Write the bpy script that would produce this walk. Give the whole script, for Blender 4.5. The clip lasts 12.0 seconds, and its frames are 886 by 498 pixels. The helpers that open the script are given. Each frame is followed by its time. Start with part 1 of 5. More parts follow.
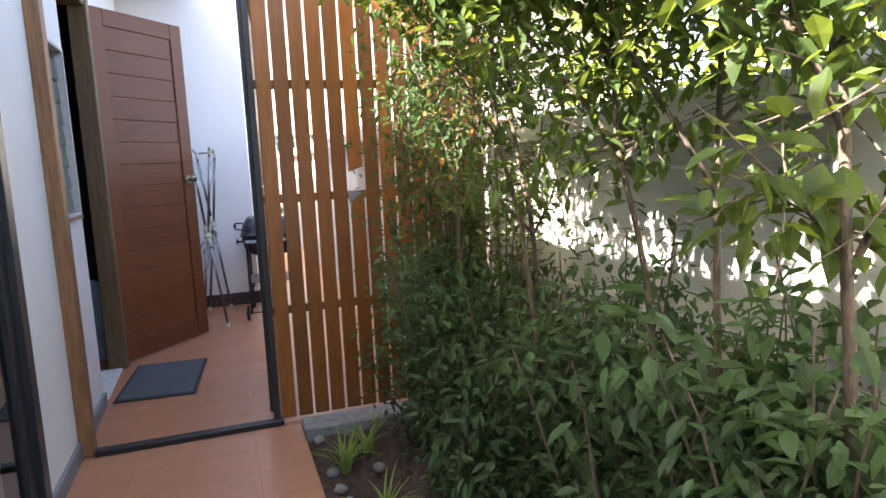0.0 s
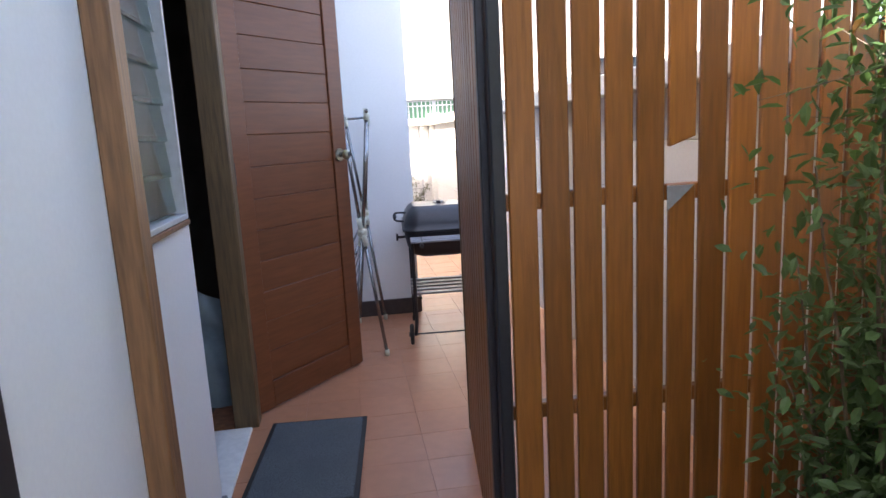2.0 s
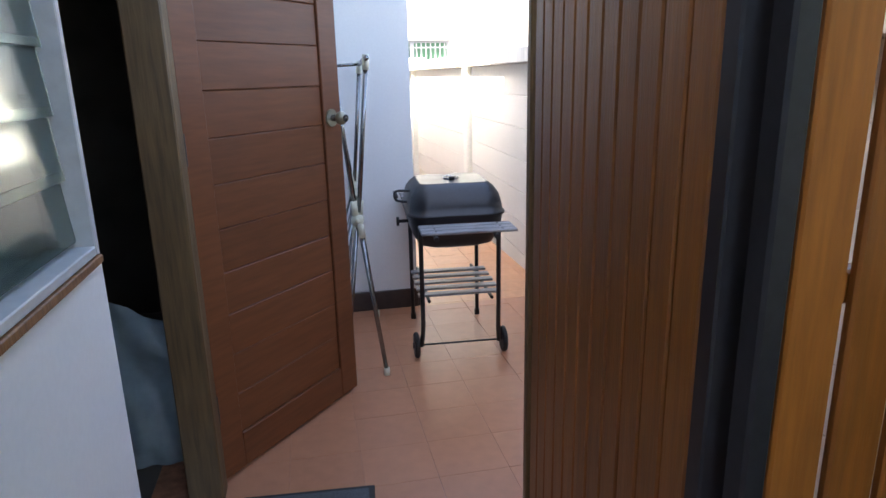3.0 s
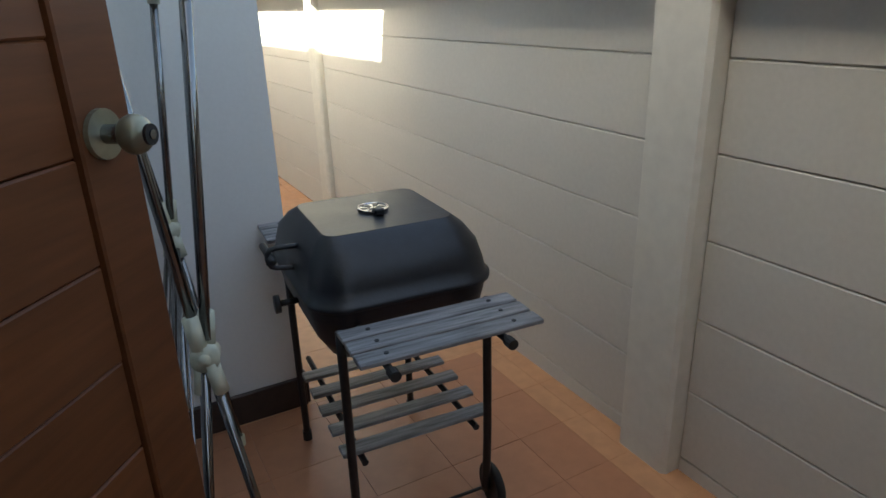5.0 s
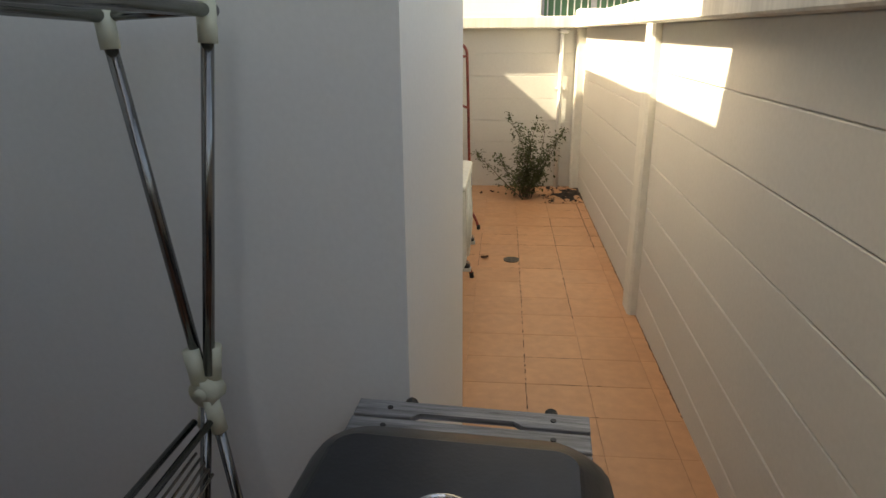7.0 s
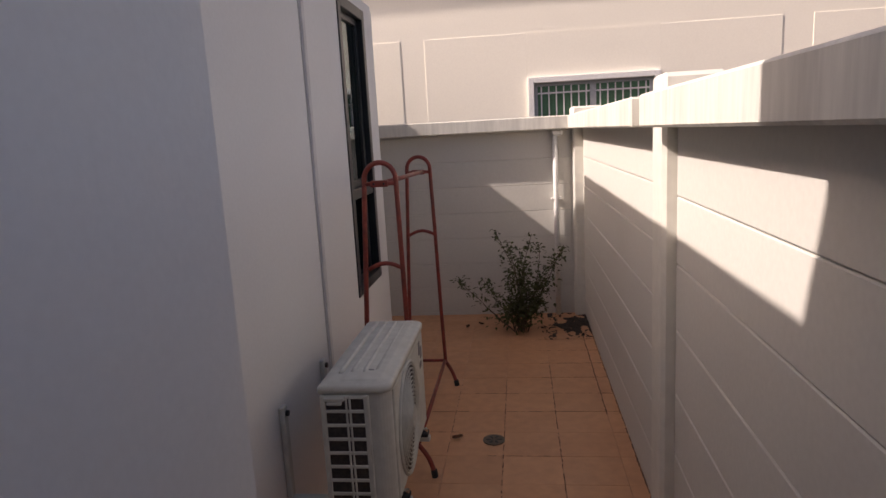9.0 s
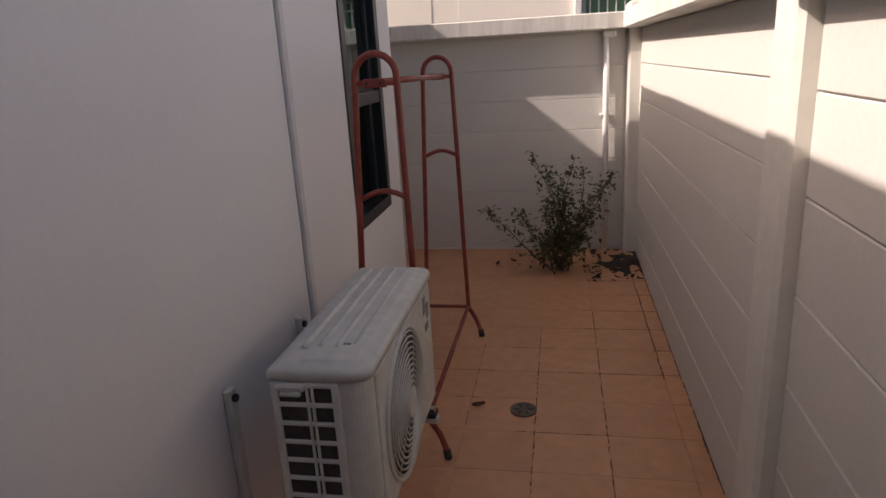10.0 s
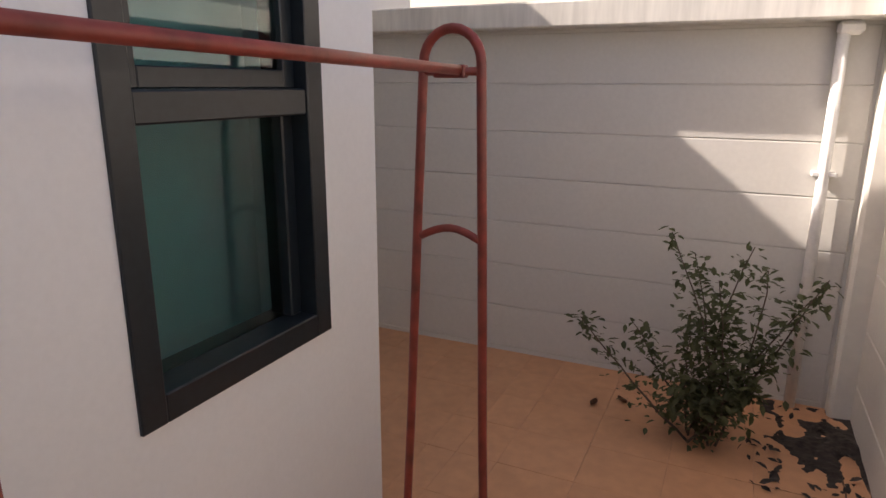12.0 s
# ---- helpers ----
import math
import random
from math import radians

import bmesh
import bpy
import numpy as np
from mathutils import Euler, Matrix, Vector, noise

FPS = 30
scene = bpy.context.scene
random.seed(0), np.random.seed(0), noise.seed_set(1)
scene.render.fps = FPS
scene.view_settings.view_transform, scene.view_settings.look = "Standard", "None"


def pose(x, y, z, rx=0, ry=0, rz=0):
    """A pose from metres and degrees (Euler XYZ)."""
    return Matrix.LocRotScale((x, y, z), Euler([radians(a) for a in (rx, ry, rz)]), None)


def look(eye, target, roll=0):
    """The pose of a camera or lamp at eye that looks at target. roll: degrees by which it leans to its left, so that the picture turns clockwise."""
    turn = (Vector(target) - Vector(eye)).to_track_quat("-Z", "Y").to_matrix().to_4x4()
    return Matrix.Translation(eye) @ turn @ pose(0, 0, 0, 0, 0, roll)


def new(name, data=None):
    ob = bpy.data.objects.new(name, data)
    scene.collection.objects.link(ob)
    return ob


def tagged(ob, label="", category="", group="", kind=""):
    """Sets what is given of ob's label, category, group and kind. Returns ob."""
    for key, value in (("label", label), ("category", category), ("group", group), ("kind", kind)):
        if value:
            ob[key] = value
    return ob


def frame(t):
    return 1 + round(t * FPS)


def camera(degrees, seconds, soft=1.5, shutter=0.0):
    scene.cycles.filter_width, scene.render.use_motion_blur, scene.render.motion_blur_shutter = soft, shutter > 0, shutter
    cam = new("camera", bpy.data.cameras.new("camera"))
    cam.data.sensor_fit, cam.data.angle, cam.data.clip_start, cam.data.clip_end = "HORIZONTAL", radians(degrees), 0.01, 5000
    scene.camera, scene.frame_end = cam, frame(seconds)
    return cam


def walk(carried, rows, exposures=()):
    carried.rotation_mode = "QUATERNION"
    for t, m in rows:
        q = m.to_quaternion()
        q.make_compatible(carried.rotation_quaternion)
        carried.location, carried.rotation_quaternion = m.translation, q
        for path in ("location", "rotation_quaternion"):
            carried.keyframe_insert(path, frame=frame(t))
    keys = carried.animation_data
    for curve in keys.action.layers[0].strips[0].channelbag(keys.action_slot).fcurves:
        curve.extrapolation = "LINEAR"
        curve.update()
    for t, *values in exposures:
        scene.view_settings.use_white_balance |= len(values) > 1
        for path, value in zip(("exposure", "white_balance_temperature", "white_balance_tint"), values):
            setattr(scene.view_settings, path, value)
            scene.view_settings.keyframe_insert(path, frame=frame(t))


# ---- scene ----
cam = camera(69.1, 12.0)
PATH = [
    (0, (0.004, -2.736, 1.155), (0.649, -0.862, 0.883), -2.6),
    (0.5, (-0.069, -2.356, 1.185), (0.422, -0.44, 0.889), -2.7),
    (1, (-0.099, -1.972, 1.173), (0.22, -0.023, 0.855), -2.7),
    (1.5, (-0.137, -1.562, 1.173), (0.206, 0.379, 0.836), -0.5),
    (2, (-0.155, -1.2, 1.18), (0.125, 0.749, 0.828), -3.1),
    (2.5, (-0.193, -0.808, 1.176), (0.033, 1.13, 0.739), -0.9),
    (2.7, (-0.24, -0.629, 1.221), (0.051, 1.283, 0.714), -0.9),
    (4.3, (-0.311, 0.73, 1.277), (0.378, 2.529, 0.739), -2.6),
    (4.5, (-0.288, 0.854, 1.264), (0.497, 2.585, 0.642), -2.1),
    (5, (-0.194, 1.168, 1.242), (0.699, 2.81, 0.53), -1.8),
    (5.5, (-0.104, 1.442, 1.225), (0.601, 3.156, 0.473), -1.0),
    (6, (0.029, 1.624, 1.269), (0.264, 3.508, 0.64), -2.2),
    (6.5, (0.237, 1.754, 1.287), (-0.183, 3.583, 0.594), -2.2),
    (7, (0.43, 2.006, 1.273), (0.249, 3.894, 0.637), -0.5),
    (7.2, (0.493, 2.107, 1.29), (0.438, 4.03, 0.743), 1.2),
    (7.5, (0.592, 2.245, 1.305), (0.5, 4.17, 0.80), 0.4),
    (8, (0.645, 2.49, 1.325), (0.52, 4.42, 0.87), -0.8),
    (8.8, (0.636, 2.896, 1.335), (0.453, 4.853, 0.966), -2.8),
    (9, (0.637, 3.014, 1.32), (0.393, 4.967, 0.966), -3.1),
    (9.5, (0.647, 3.307, 1.282), (0.32, 5.213, 0.769), -2.0),
    (10, (0.621, 3.59, 1.208), (0.261, 5.472, 0.637), -3.3),
    (10.5, (0.622, 3.983, 1.191), (0.077, 5.843, 0.695), -0.7),
    (11, (0.598, 4.383, 1.18), (0.115, 6.267, 0.715), -0.7),
    (11.5, (0.629, 4.762, 1.129), (0.062, 6.62, 0.653), -0.5),
    (11.7, (0.594, 4.92, 1.124), (-0.065, 6.731, 0.588), -0.7),
    (12, (0.639, 5.116, 1.109), (-0.175, 6.874, 0.612), 0.3),
]
walk(cam, [(t, look(eye, target, roll)) for t, eye, target, roll in PATH],
     [(0, 3.42, 6950, 15), (1, 3.48, 6800, 15), (2, 3.46, 6750, 14), (2.7, 3.46, 6650, 12), (4.3, 2.2, 7400, -1), (5.5, 2.32, 7650, -1), (6.5, 1.97, 9200, 3),
      (7.2, 1.68, 9700, 6), (8.8, 0.41, 7650, 23), (9.5, 0.2, 7400, 25), (10.5, 0.6, 7600, 24), (11.5, 0.85, 7600, 23), (12, 1.2, 7450, 21)])

# ---- world, sun ----
SUN_WAY = Vector((1.2, 0.29, -1.0)).normalized()
world = bpy.data.worlds.new("world")
scene.world = world
world.use_nodes = True
wn = world.node_tree.nodes
sky = wn.new("ShaderNodeTexSky")
sky.sky_type, sky.sun_disc = "NISHITA", False
sky.air_density, sky.dust_density, sky.ozone_density = 0.7, 4.0, 0.4
sky.sun_elevation = math.asin(-SUN_WAY.z)
sky.sun_rotation = math.atan2(-SUN_WAY.x, -SUN_WAY.y)
wn["Background"].inputs["Strength"].default_value = 0.14
world.node_tree.links.new(sky.outputs[0], wn["Background"].inputs["Color"])
sun_data = bpy.data.lights.new("sun", "SUN")
sun_data.energy, sun_data.angle, sun_data.color = 4.2, radians(0.6), (1.0, 0.985, 0.95)
sun = new("sun", sun_data)
sun.matrix_world = look((-6, -2, 6), Vector((-6, -2, 6)) + SUN_WAY)


# ---- materials ----
def material(name, color, rough=0.6, metal=0.0, vary=0.12, grain=40.0, stain=2.5, bump=0.15, bump_scale=80.0,
             stretch=(1, 1, 1), piece=0.0, specular=0.5, tint=None, through_light=0.0, stain_amount=None):
    """Principled surface with grain and stains at two scales in object space, relief, and a shade of its own for each piece."""
    m = bpy.data.materials.new(name)
    m.use_nodes = True
    n, l = m.node_tree.nodes, m.node_tree.links
    b = n["Principled BSDF"]
    co = n.new("ShaderNodeTexCoord")
    mp = n.new("ShaderNodeMapping")
    mp.inputs["Scale"].default_value = stretch
    l.new(co.outputs["Object"], mp.inputs["Vector"])
    info = n.new("ShaderNodeObjectInfo")
    off = n.new("ShaderNodeVectorMath")
    off.operation = "ADD"
    jump = n.new("ShaderNodeMath")
    jump.operation = "MULTIPLY"
    jump.inputs[1].default_value = 37.0 if piece else 0.0
    l.new(info.outputs["Random"], jump.inputs[0])
    l.new(mp.outputs[0], off.inputs[0])
    l.new(jump.outputs[0], off.inputs[1])
    fine, coarse = n.new("ShaderNodeTexNoise"), n.new("ShaderNodeTexNoise")
    fine.inputs["Scale"].default_value, fine.inputs["Detail"].default_value = grain, 5
    coarse.inputs["Scale"].default_value, coarse.inputs["Detail"].default_value = stain, 4
    for q in (fine, coarse):
        l.new(off.outputs[0], q.inputs["Vector"])
    dark = tuple(c * (1 - 2 * vary) for c in color[:3])
    light = tuple(min(1, c * (1 + vary)) for c in color[:3])
    r1 = n.new("ShaderNodeMapRange")
    r1.inputs["From Min"].default_value, r1.inputs["From Max"].default_value = 0.3, 0.7
    l.new(fine.outputs["Fac"], r1.inputs["Value"])
    mix = n.new("ShaderNodeMix")
    mix.data_type = "RGBA"
    mix.inputs[6].default_value, mix.inputs[7].default_value = (*dark, 1), (*light, 1)
    l.new(r1.outputs[0], mix.inputs[0])
    r2 = n.new("ShaderNodeMapRange")
    r2.inputs["From Min"].default_value, r2.inputs["From Max"].default_value = 0.45, 0.75
    r2.inputs["To Max"].default_value = min(0.9, 2.2 * vary) if stain_amount is None else stain_amount
    l.new(coarse.outputs["Fac"], r2.inputs["Value"])
    mix2 = n.new("ShaderNodeMix")
    mix2.data_type = "RGBA"
    l.new(r2.outputs[0], mix2.inputs[0])
    l.new(mix.outputs[2], mix2.inputs[6])
    mix2.inputs[7].default_value = (*(tint or tuple(c * 0.72 for c in color[:3])), 1)
    last = mix2.outputs[2]
    if piece:
        hsv = n.new("ShaderNodeHueSaturation")
        r3 = n.new("ShaderNodeMapRange")
        r3.inputs["To Min"].default_value, r3.inputs["To Max"].default_value = 1 - piece, 1 + piece
        l.new(info.outputs["Random"], r3.inputs["Value"])
        l.new(r3.outputs[0], hsv.inputs["Value"])
        l.new(last, hsv.inputs["Color"])
        last = hsv.outputs[0]
    l.new(last, b.inputs["Base Color"])
    r4 = n.new("ShaderNodeMapRange")
    r4.inputs["To Min"].default_value, r4.inputs["To Max"].default_value = max(0.02, rough - 0.12), min(1, rough + 0.12)
    l.new(coarse.outputs["Fac"], r4.inputs["Value"])
    l.new(r4.outputs[0], b.inputs["Roughness"])
    b.inputs["Metallic"].default_value = metal
    b.inputs["Specular IOR Level"].default_value = specular
    if bump:
        bn = n.new("ShaderNodeTexNoise")
        bn.inputs["Scale"].default_value, bn.inputs["Detail"].default_value = bump_scale, 4
        l.new(off.outputs[0], bn.inputs["Vector"])
        bp = n.new("ShaderNodeBump")
        bp.inputs["Strength"].default_value, bp.inputs["Distance"].default_value = bump, 0.004
        l.new(bn.outputs["Fac"], bp.inputs["Height"])
        l.new(bp.outputs[0], b.inputs["Normal"])
    if through_light:
        tr = n.new("ShaderNodeBsdfTranslucent")
        add = n.new("ShaderNodeMixShader")
        add.inputs[0].default_value = through_light
        l.new(last, tr.inputs["Color"])
        l.new(b.outputs[0], add.inputs[1])
        l.new(tr.outputs[0], add.inputs[2])
        l.new(add.outputs[0], n["Material Output"].inputs["Surface"])
    return m


def leaf_material(name, color, glow_color, amount):
    m = bpy.data.materials.new(name)
    m.use_nodes = True
    n, l = m.node_tree.nodes, m.node_tree.links
    b = n["Principled BSDF"]
    geo = n.new("ShaderNodeNewGeometry")
    ramp = n.new("ShaderNodeValToRGB")
    ramp.color_ramp.elements[0].color = (*[c * 0.6 for c in color], 1)
    ramp.color_ramp.elements[1].color = (*[min(1, c * 1.45) for c in color], 1)
    l.new(geo.outputs["Random Per Island"], ramp.inputs[0])
    l.new(ramp.outputs[0], b.inputs["Base Color"])
    b.inputs["Roughness"].default_value = 0.5
    b.inputs["Specular IOR Level"].default_value = 0.2
    tr = n.new("ShaderNodeBsdfTranslucent")
    tr.inputs["Color"].default_value = (*glow_color, 1)
    mixs = n.new("ShaderNodeMixShader")
    mixs.inputs[0].default_value = amount
    l.new(b.outputs[0], mixs.inputs[1])
    l.new(tr.outputs[0], mixs.inputs[2])
    l.new(mixs.outputs[0], n["Material Output"].inputs["Surface"])
    return m


def glass_material(name, color, rough=0.0):
    m = bpy.data.materials.new(name)
    m.use_nodes = True
    b = m.node_tree.nodes["Principled BSDF"]
    b.inputs["Base Color"].default_value = (*color, 1)
    b.inputs["Transmission Weight"].default_value = 1.0
    b.inputs["Roughness"].default_value = rough
    b.inputs["IOR"].default_value = 1.5
    return m


PLASTER = material("white_plaster", (0.76, 0.765, 0.755), 0.85, vary=0.012, grain=90, stain=1.6, bump=0.06, bump_scale=120, stain_amount=0.10)
CREAM = material("cream_plaster", (0.90, 0.85, 0.745), 0.85, vary=0.012, grain=60, stain=0.6, bump=0.02, bump_scale=120, stain_amount=0.08)
PANEL = material("painted_concrete_panel", (0.63, 0.613, 0.566), 0.8, vary=0.018, grain=70, stain=2.2, bump=0.10, bump_scale=90, piece=0.02, stain_amount=0.10)
COPING = material("stained_coping", (0.70, 0.683, 0.62), 0.85, vary=0.06, grain=25, stain=4.0, bump=0.2, bump_scale=60, stretch=(2.2, 2.2, 0.25), stain_amount=0.45, tint=(0.36, 0.35, 0.32))
CAP = material("whitewashed_concrete", (0.70, 0.683, 0.62), 0.85, vary=0.03, grain=25, stain=3.0, bump=0.08, bump_scale=60, stain_amount=0.12)
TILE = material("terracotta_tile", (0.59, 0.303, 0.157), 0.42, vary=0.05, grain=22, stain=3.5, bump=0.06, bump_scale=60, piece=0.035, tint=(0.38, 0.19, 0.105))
# Darker, redder copy of the terracotta for the porch and path.
TILE_DARKER = material("darker_terracotta_tile", (0.46, 0.208, 0.112), 0.38, vary=0.04, grain=22, stain=3.5, bump=0.05, bump_scale=60, piece=0.03, tint=(0.34, 0.155, 0.09), stain_amount=0.10)
GROUT_DARKER = material("darker_grout", (0.42, 0.19, 0.105), 0.9, vary=0.2, grain=30, stain=4)
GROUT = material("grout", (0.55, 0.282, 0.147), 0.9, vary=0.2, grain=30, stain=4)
WOOD = material("fence_wood", (0.222, 0.078, 0.013), 0.40, vary=0.14, grain=14, stain=3.5, bump=0.2, bump_scale=40, stretch=(6, 6, 0.5), piece=0.26, tint=(0.13, 0.052, 0.014))
DOOR_WOOD = material("stained_door_wood", (0.158, 0.054, 0.020), 0.45, vary=0.10, grain=12, stain=2.5, bump=0.07, bump_scale=30, stretch=(0.6, 6, 6), piece=0.10, specular=0.3)
JAMB_WOOD = material("jamb_wood", (0.14, 0.085, 0.035), 0.5, vary=0.22, grain=14, stain=2.5, bump=0.2, bump_scale=40, stretch=(6, 6, 0.5))
POST_WOOD = material("post_wood", (0.24, 0.115, 0.045), 0.5, vary=0.2, grain=14, stain=2.5, bump=0.2, bump_scale=40, stretch=(6, 6, 0.5))
BLACK_STEEL = material("black_painted_steel", (0.014, 0.015, 0.018), 0.45, vary=0.15, grain=60, bump=0.05)
BLACK_ALU = material("black_aluminium", (0.013, 0.019, 0.023), 0.34, vary=0.12, grain=60, bump=0.03)
GRILL_PAINT = material("grill_enamel", (0.009, 0.011, 0.016), 0.38, vary=0.15, grain=35, stain=5, bump=0.08, bump_scale=160, tint=(0.022, 0.024, 0.028))
GREY_WOOD = material("weathered_wood", (0.29, 0.295, 0.31), 0.45, vary=0.3, grain=16, stain=6, bump=0.5, bump_scale=50, stretch=(0.6, 7, 7), piece=0.15)
CHROME = material("steel_tube", (0.24, 0.24, 0.24), 0.20, metal=1.0, vary=0.08, grain=30, bump=0.0)
BRIGHT_METAL = material("chromed_plate", (0.7, 0.7, 0.7), 0.22, metal=1.0, vary=0.05, bump=0.0)
KNOB = material("aged_knob", (0.34, 0.32, 0.23), 0.32, metal=0.55, vary=0.15, grain=30, stain=12, bump=0.0, tint=(0.16, 0.14, 0.09))
IVORY = material("ivory_plastic", (0.62, 0.63, 0.50), 0.4, vary=0.05, bump=0.0)
RUBBER = material("black_rubber", (0.02, 0.02, 0.02), 0.7, vary=0.1, bump=0.1)
BASEBOARD = material("dark_brown_tile", (0.045, 0.03, 0.026), 0.35, vary=0.15, grain=30, bump=0.05)
GREY_BASE = material("grey_skirting", (0.22, 0.22, 0.23), 0.6, vary=0.12, grain=30)
MAT_RUBBER = material("doormat_pile", (0.10, 0.115, 0.125), 0.95, vary=0.3, grain=220, stain=5, bump=0.9, bump_scale=320)
RED_PAINT = material("red_enamel", (0.27, 0.045, 0.03), 0.42, vary=0.2, grain=25, stain=8, bump=0.1, tint=(0.12, 0.04, 0.025))
AC_WHITE = material("appliance_paint", (0.57, 0.59, 0.55), 0.5, vary=0.06, grain=30, stain=5, bump=0.05, stain_amount=0.18, tint=(0.42, 0.40, 0.36))
AC_DARK = material("coil_fins", (0.05, 0.04, 0.035), 0.6, vary=0.3, grain=90, bump=0.5, bump_scale=300)
PIPE_WHITE = material("white_pvc", (0.75, 0.74, 0.71), 0.5, vary=0.05, stain=4, bump=0.05)
SOIL = material("soil", (0.07, 0.045, 0.03), 0.95, vary=0.35, grain=40, stain=5, bump=1.0, bump_scale=50)
STONE = material("pebble", (0.20, 0.19, 0.17), 0.8, vary=0.2, grain=20, piece=0.3)
KERB = material("grey_concrete", (0.26, 0.26, 0.25), 0.85, vary=0.15, grain=30, stain=5, bump=0.4)
KERB_PALE = material("stained_plaster", (0.44, 0.43, 0.41), 0.85, vary=0.2, grain=25, stain=14, bump=0.3, tint=(0.22, 0.21, 0.2), stain_amount=0.8)
BARK = material("bark", (0.13, 0.095, 0.065), 0.9, vary=0.3, grain=30, stain=8, bump=0.8, bump_scale=60, stretch=(3, 3, 1))
GRIME = material("dark_moss_dirt", (0.045, 0.035, 0.028), 0.95, vary=0.35, grain=40, stain=8, bump=0.8)
JOINT_DIRT = material("joint_dirt", (0.14, 0.075, 0.045), 0.95, vary=0.35, grain=40, stain=8, bump=0.4)
CREVICE_GREY = material("crevice_shade", (0.16, 0.15, 0.15), 0.8, vary=0.2, grain=30, stain=6)
# Dark brown that puts the lack of light indoors into the colour.
INTERIOR = material("unlit_room_brown", (0.10, 0.085, 0.07), 0.7, vary=0.2, grain=5)
BLUE_PLASTIC = material("blue_plastic_sheet", (0.30, 0.38, 0.43), 0.35, vary=0.15, grain=9, bump=0.4, bump_scale=20)
TRUNK = material("aged_trunking", (0.64, 0.635, 0.63), 0.6, vary=0.06, grain=20, bump=0.05)
PALE_ALU = material("pale_aluminium", (0.50, 0.52, 0.52), 0.45, vary=0.05, bump=0.0)
GREEN_SHUTTER = material("green_shutter", (0.10, 0.24, 0.13), 0.5, vary=0.1, stretch=(1, 1, 8))
WHITE_FRAME = material("white_frame", (0.78, 0.77, 0.75), 0.5, vary=0.03, bump=0.0)
LEAF = leaf_material("leaf", (0.042, 0.070, 0.020), (0.27, 0.35, 0.04), 0.32)
LEAF_WEED = leaf_material("weed_leaf", (0.080, 0.088, 0.044), (0.14, 0.19, 0.06), 0.25)
DRAIN_METAL = material("tarnished_drain", (0.13, 0.105, 0.08), 0.5, metal=0.4, vary=0.2, grain=60, bump=0.1)
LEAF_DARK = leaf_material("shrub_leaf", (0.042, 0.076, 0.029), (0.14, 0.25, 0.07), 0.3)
# Sunshine on the bushes behind the wall is put into this brighter yellow-green.
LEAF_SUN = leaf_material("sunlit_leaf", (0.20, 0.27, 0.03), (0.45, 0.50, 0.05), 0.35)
LEAF_ORANGE = leaf_material("orange_leaf", (0.30, 0.15, 0.03), (0.55, 0.30, 0.06), 0.4)
BLADE = leaf_material("grass_blade", (0.16, 0.22, 0.05), (0.3, 0.4, 0.1), 0.3)
GLASS_DARK = glass_material("tinted_glass", (0.28, 0.56, 0.55))
GLASS_DOOR = glass_material("door_glass", (0.22, 0.44, 0.46))
GLASS_DOOR.node_tree.nodes["Principled BSDF"].inputs["IOR"].default_value = 1.62
GLASS_LOUVRE = glass_material("louvre_glass", (0.62, 0.75, 0.70), 0.08)


# ---- geometry helpers ----
def obj(name, bm, mat, parent=None, label="", smooth=False):
    me = bpy.data.meshes.new(name)
    bm.normal_update()
    bm.to_mesh(me)
    bm.free()
    me.materials.append(mat)
    if smooth:
        for p in me.polygons:
            p.use_smooth = True
    ob = new(name, me)
    if parent is not None:
        ob.parent = parent
    if label:
        ob["label"] = label
    return ob


def part(name, bm, mat, parent, label="", smooth=False):
    return obj(name, bm, mat, parent, label, smooth)


def thing(name, label, category, group="", kind="", at=None):
    e = new(name)
    e.empty_display_size = 0.05
    if at is not None:
        e.matrix_world = at
    return tagged(e, label, category, group, kind)


def box(bm, lo, hi, bevel=0.0, m=None, segments=1):
    r = bmesh.ops.create_cube(bm, size=1.0)
    vs = r["verts"]
    lo, hi = Vector(lo), Vector(hi)
    for v in vs:
        v.co = Vector(((v.co[k] + 0.5) * (hi[k] - lo[k]) + lo[k]) for k in range(3))
    if bevel:
        es = list({e for v in vs for e in v.link_edges})
        out = bmesh.ops.bevel(bm, geom=es, offset=bevel, segments=segments, affect="EDGES", profile=0.5)
        vs = list({v for f in out["faces"] for v in f.verts} | {v for v in vs if v.is_valid})
    if m is not None:
        bmesh.ops.transform(bm, matrix=m, verts=[v for v in vs if v.is_valid])
    return bm


def boxes(*spans, bevel=0.0):
    bm = bmesh.new()
    for lo, hi in spans:
        box(bm, lo, hi, bevel)
    return bm


def tube(bm, pts, r, sides=10, r_end=None, caps=True):
    """A round bar along points, with mitred bends."""
    pts = [Vector(p) for p in pts]
    rings = []
    up = None
    for i, p in enumerate(pts):
        a = pts[max(i - 1, 0)]
        b = pts[min(i + 1, len(pts) - 1)]
        d = (b - a).normalized()
        if up is None:
            up = d.orthogonal().normalized()
        up = (up - d * up.dot(d)).normalized()
        side = d.cross(up)
        rr = r if r_end is None else r + (r_end - r) * i / (len(pts) - 1)
        rings.append([bm.verts.new(p + (up * math.cos(k * math.tau / sides) + side * math.sin(k * math.tau / sides)) * rr)
                      for k in range(sides)])
    for ra, rb in zip(rings, rings[1:]):
        for k in range(sides):
            bm.faces.new((ra[k], ra[(k + 1) % sides], rb[(k + 1) % sides], rb[k]))
    if caps:
        bm.faces.new(list(reversed(rings[0])))
        bm.faces.new(rings[-1])
    return bm


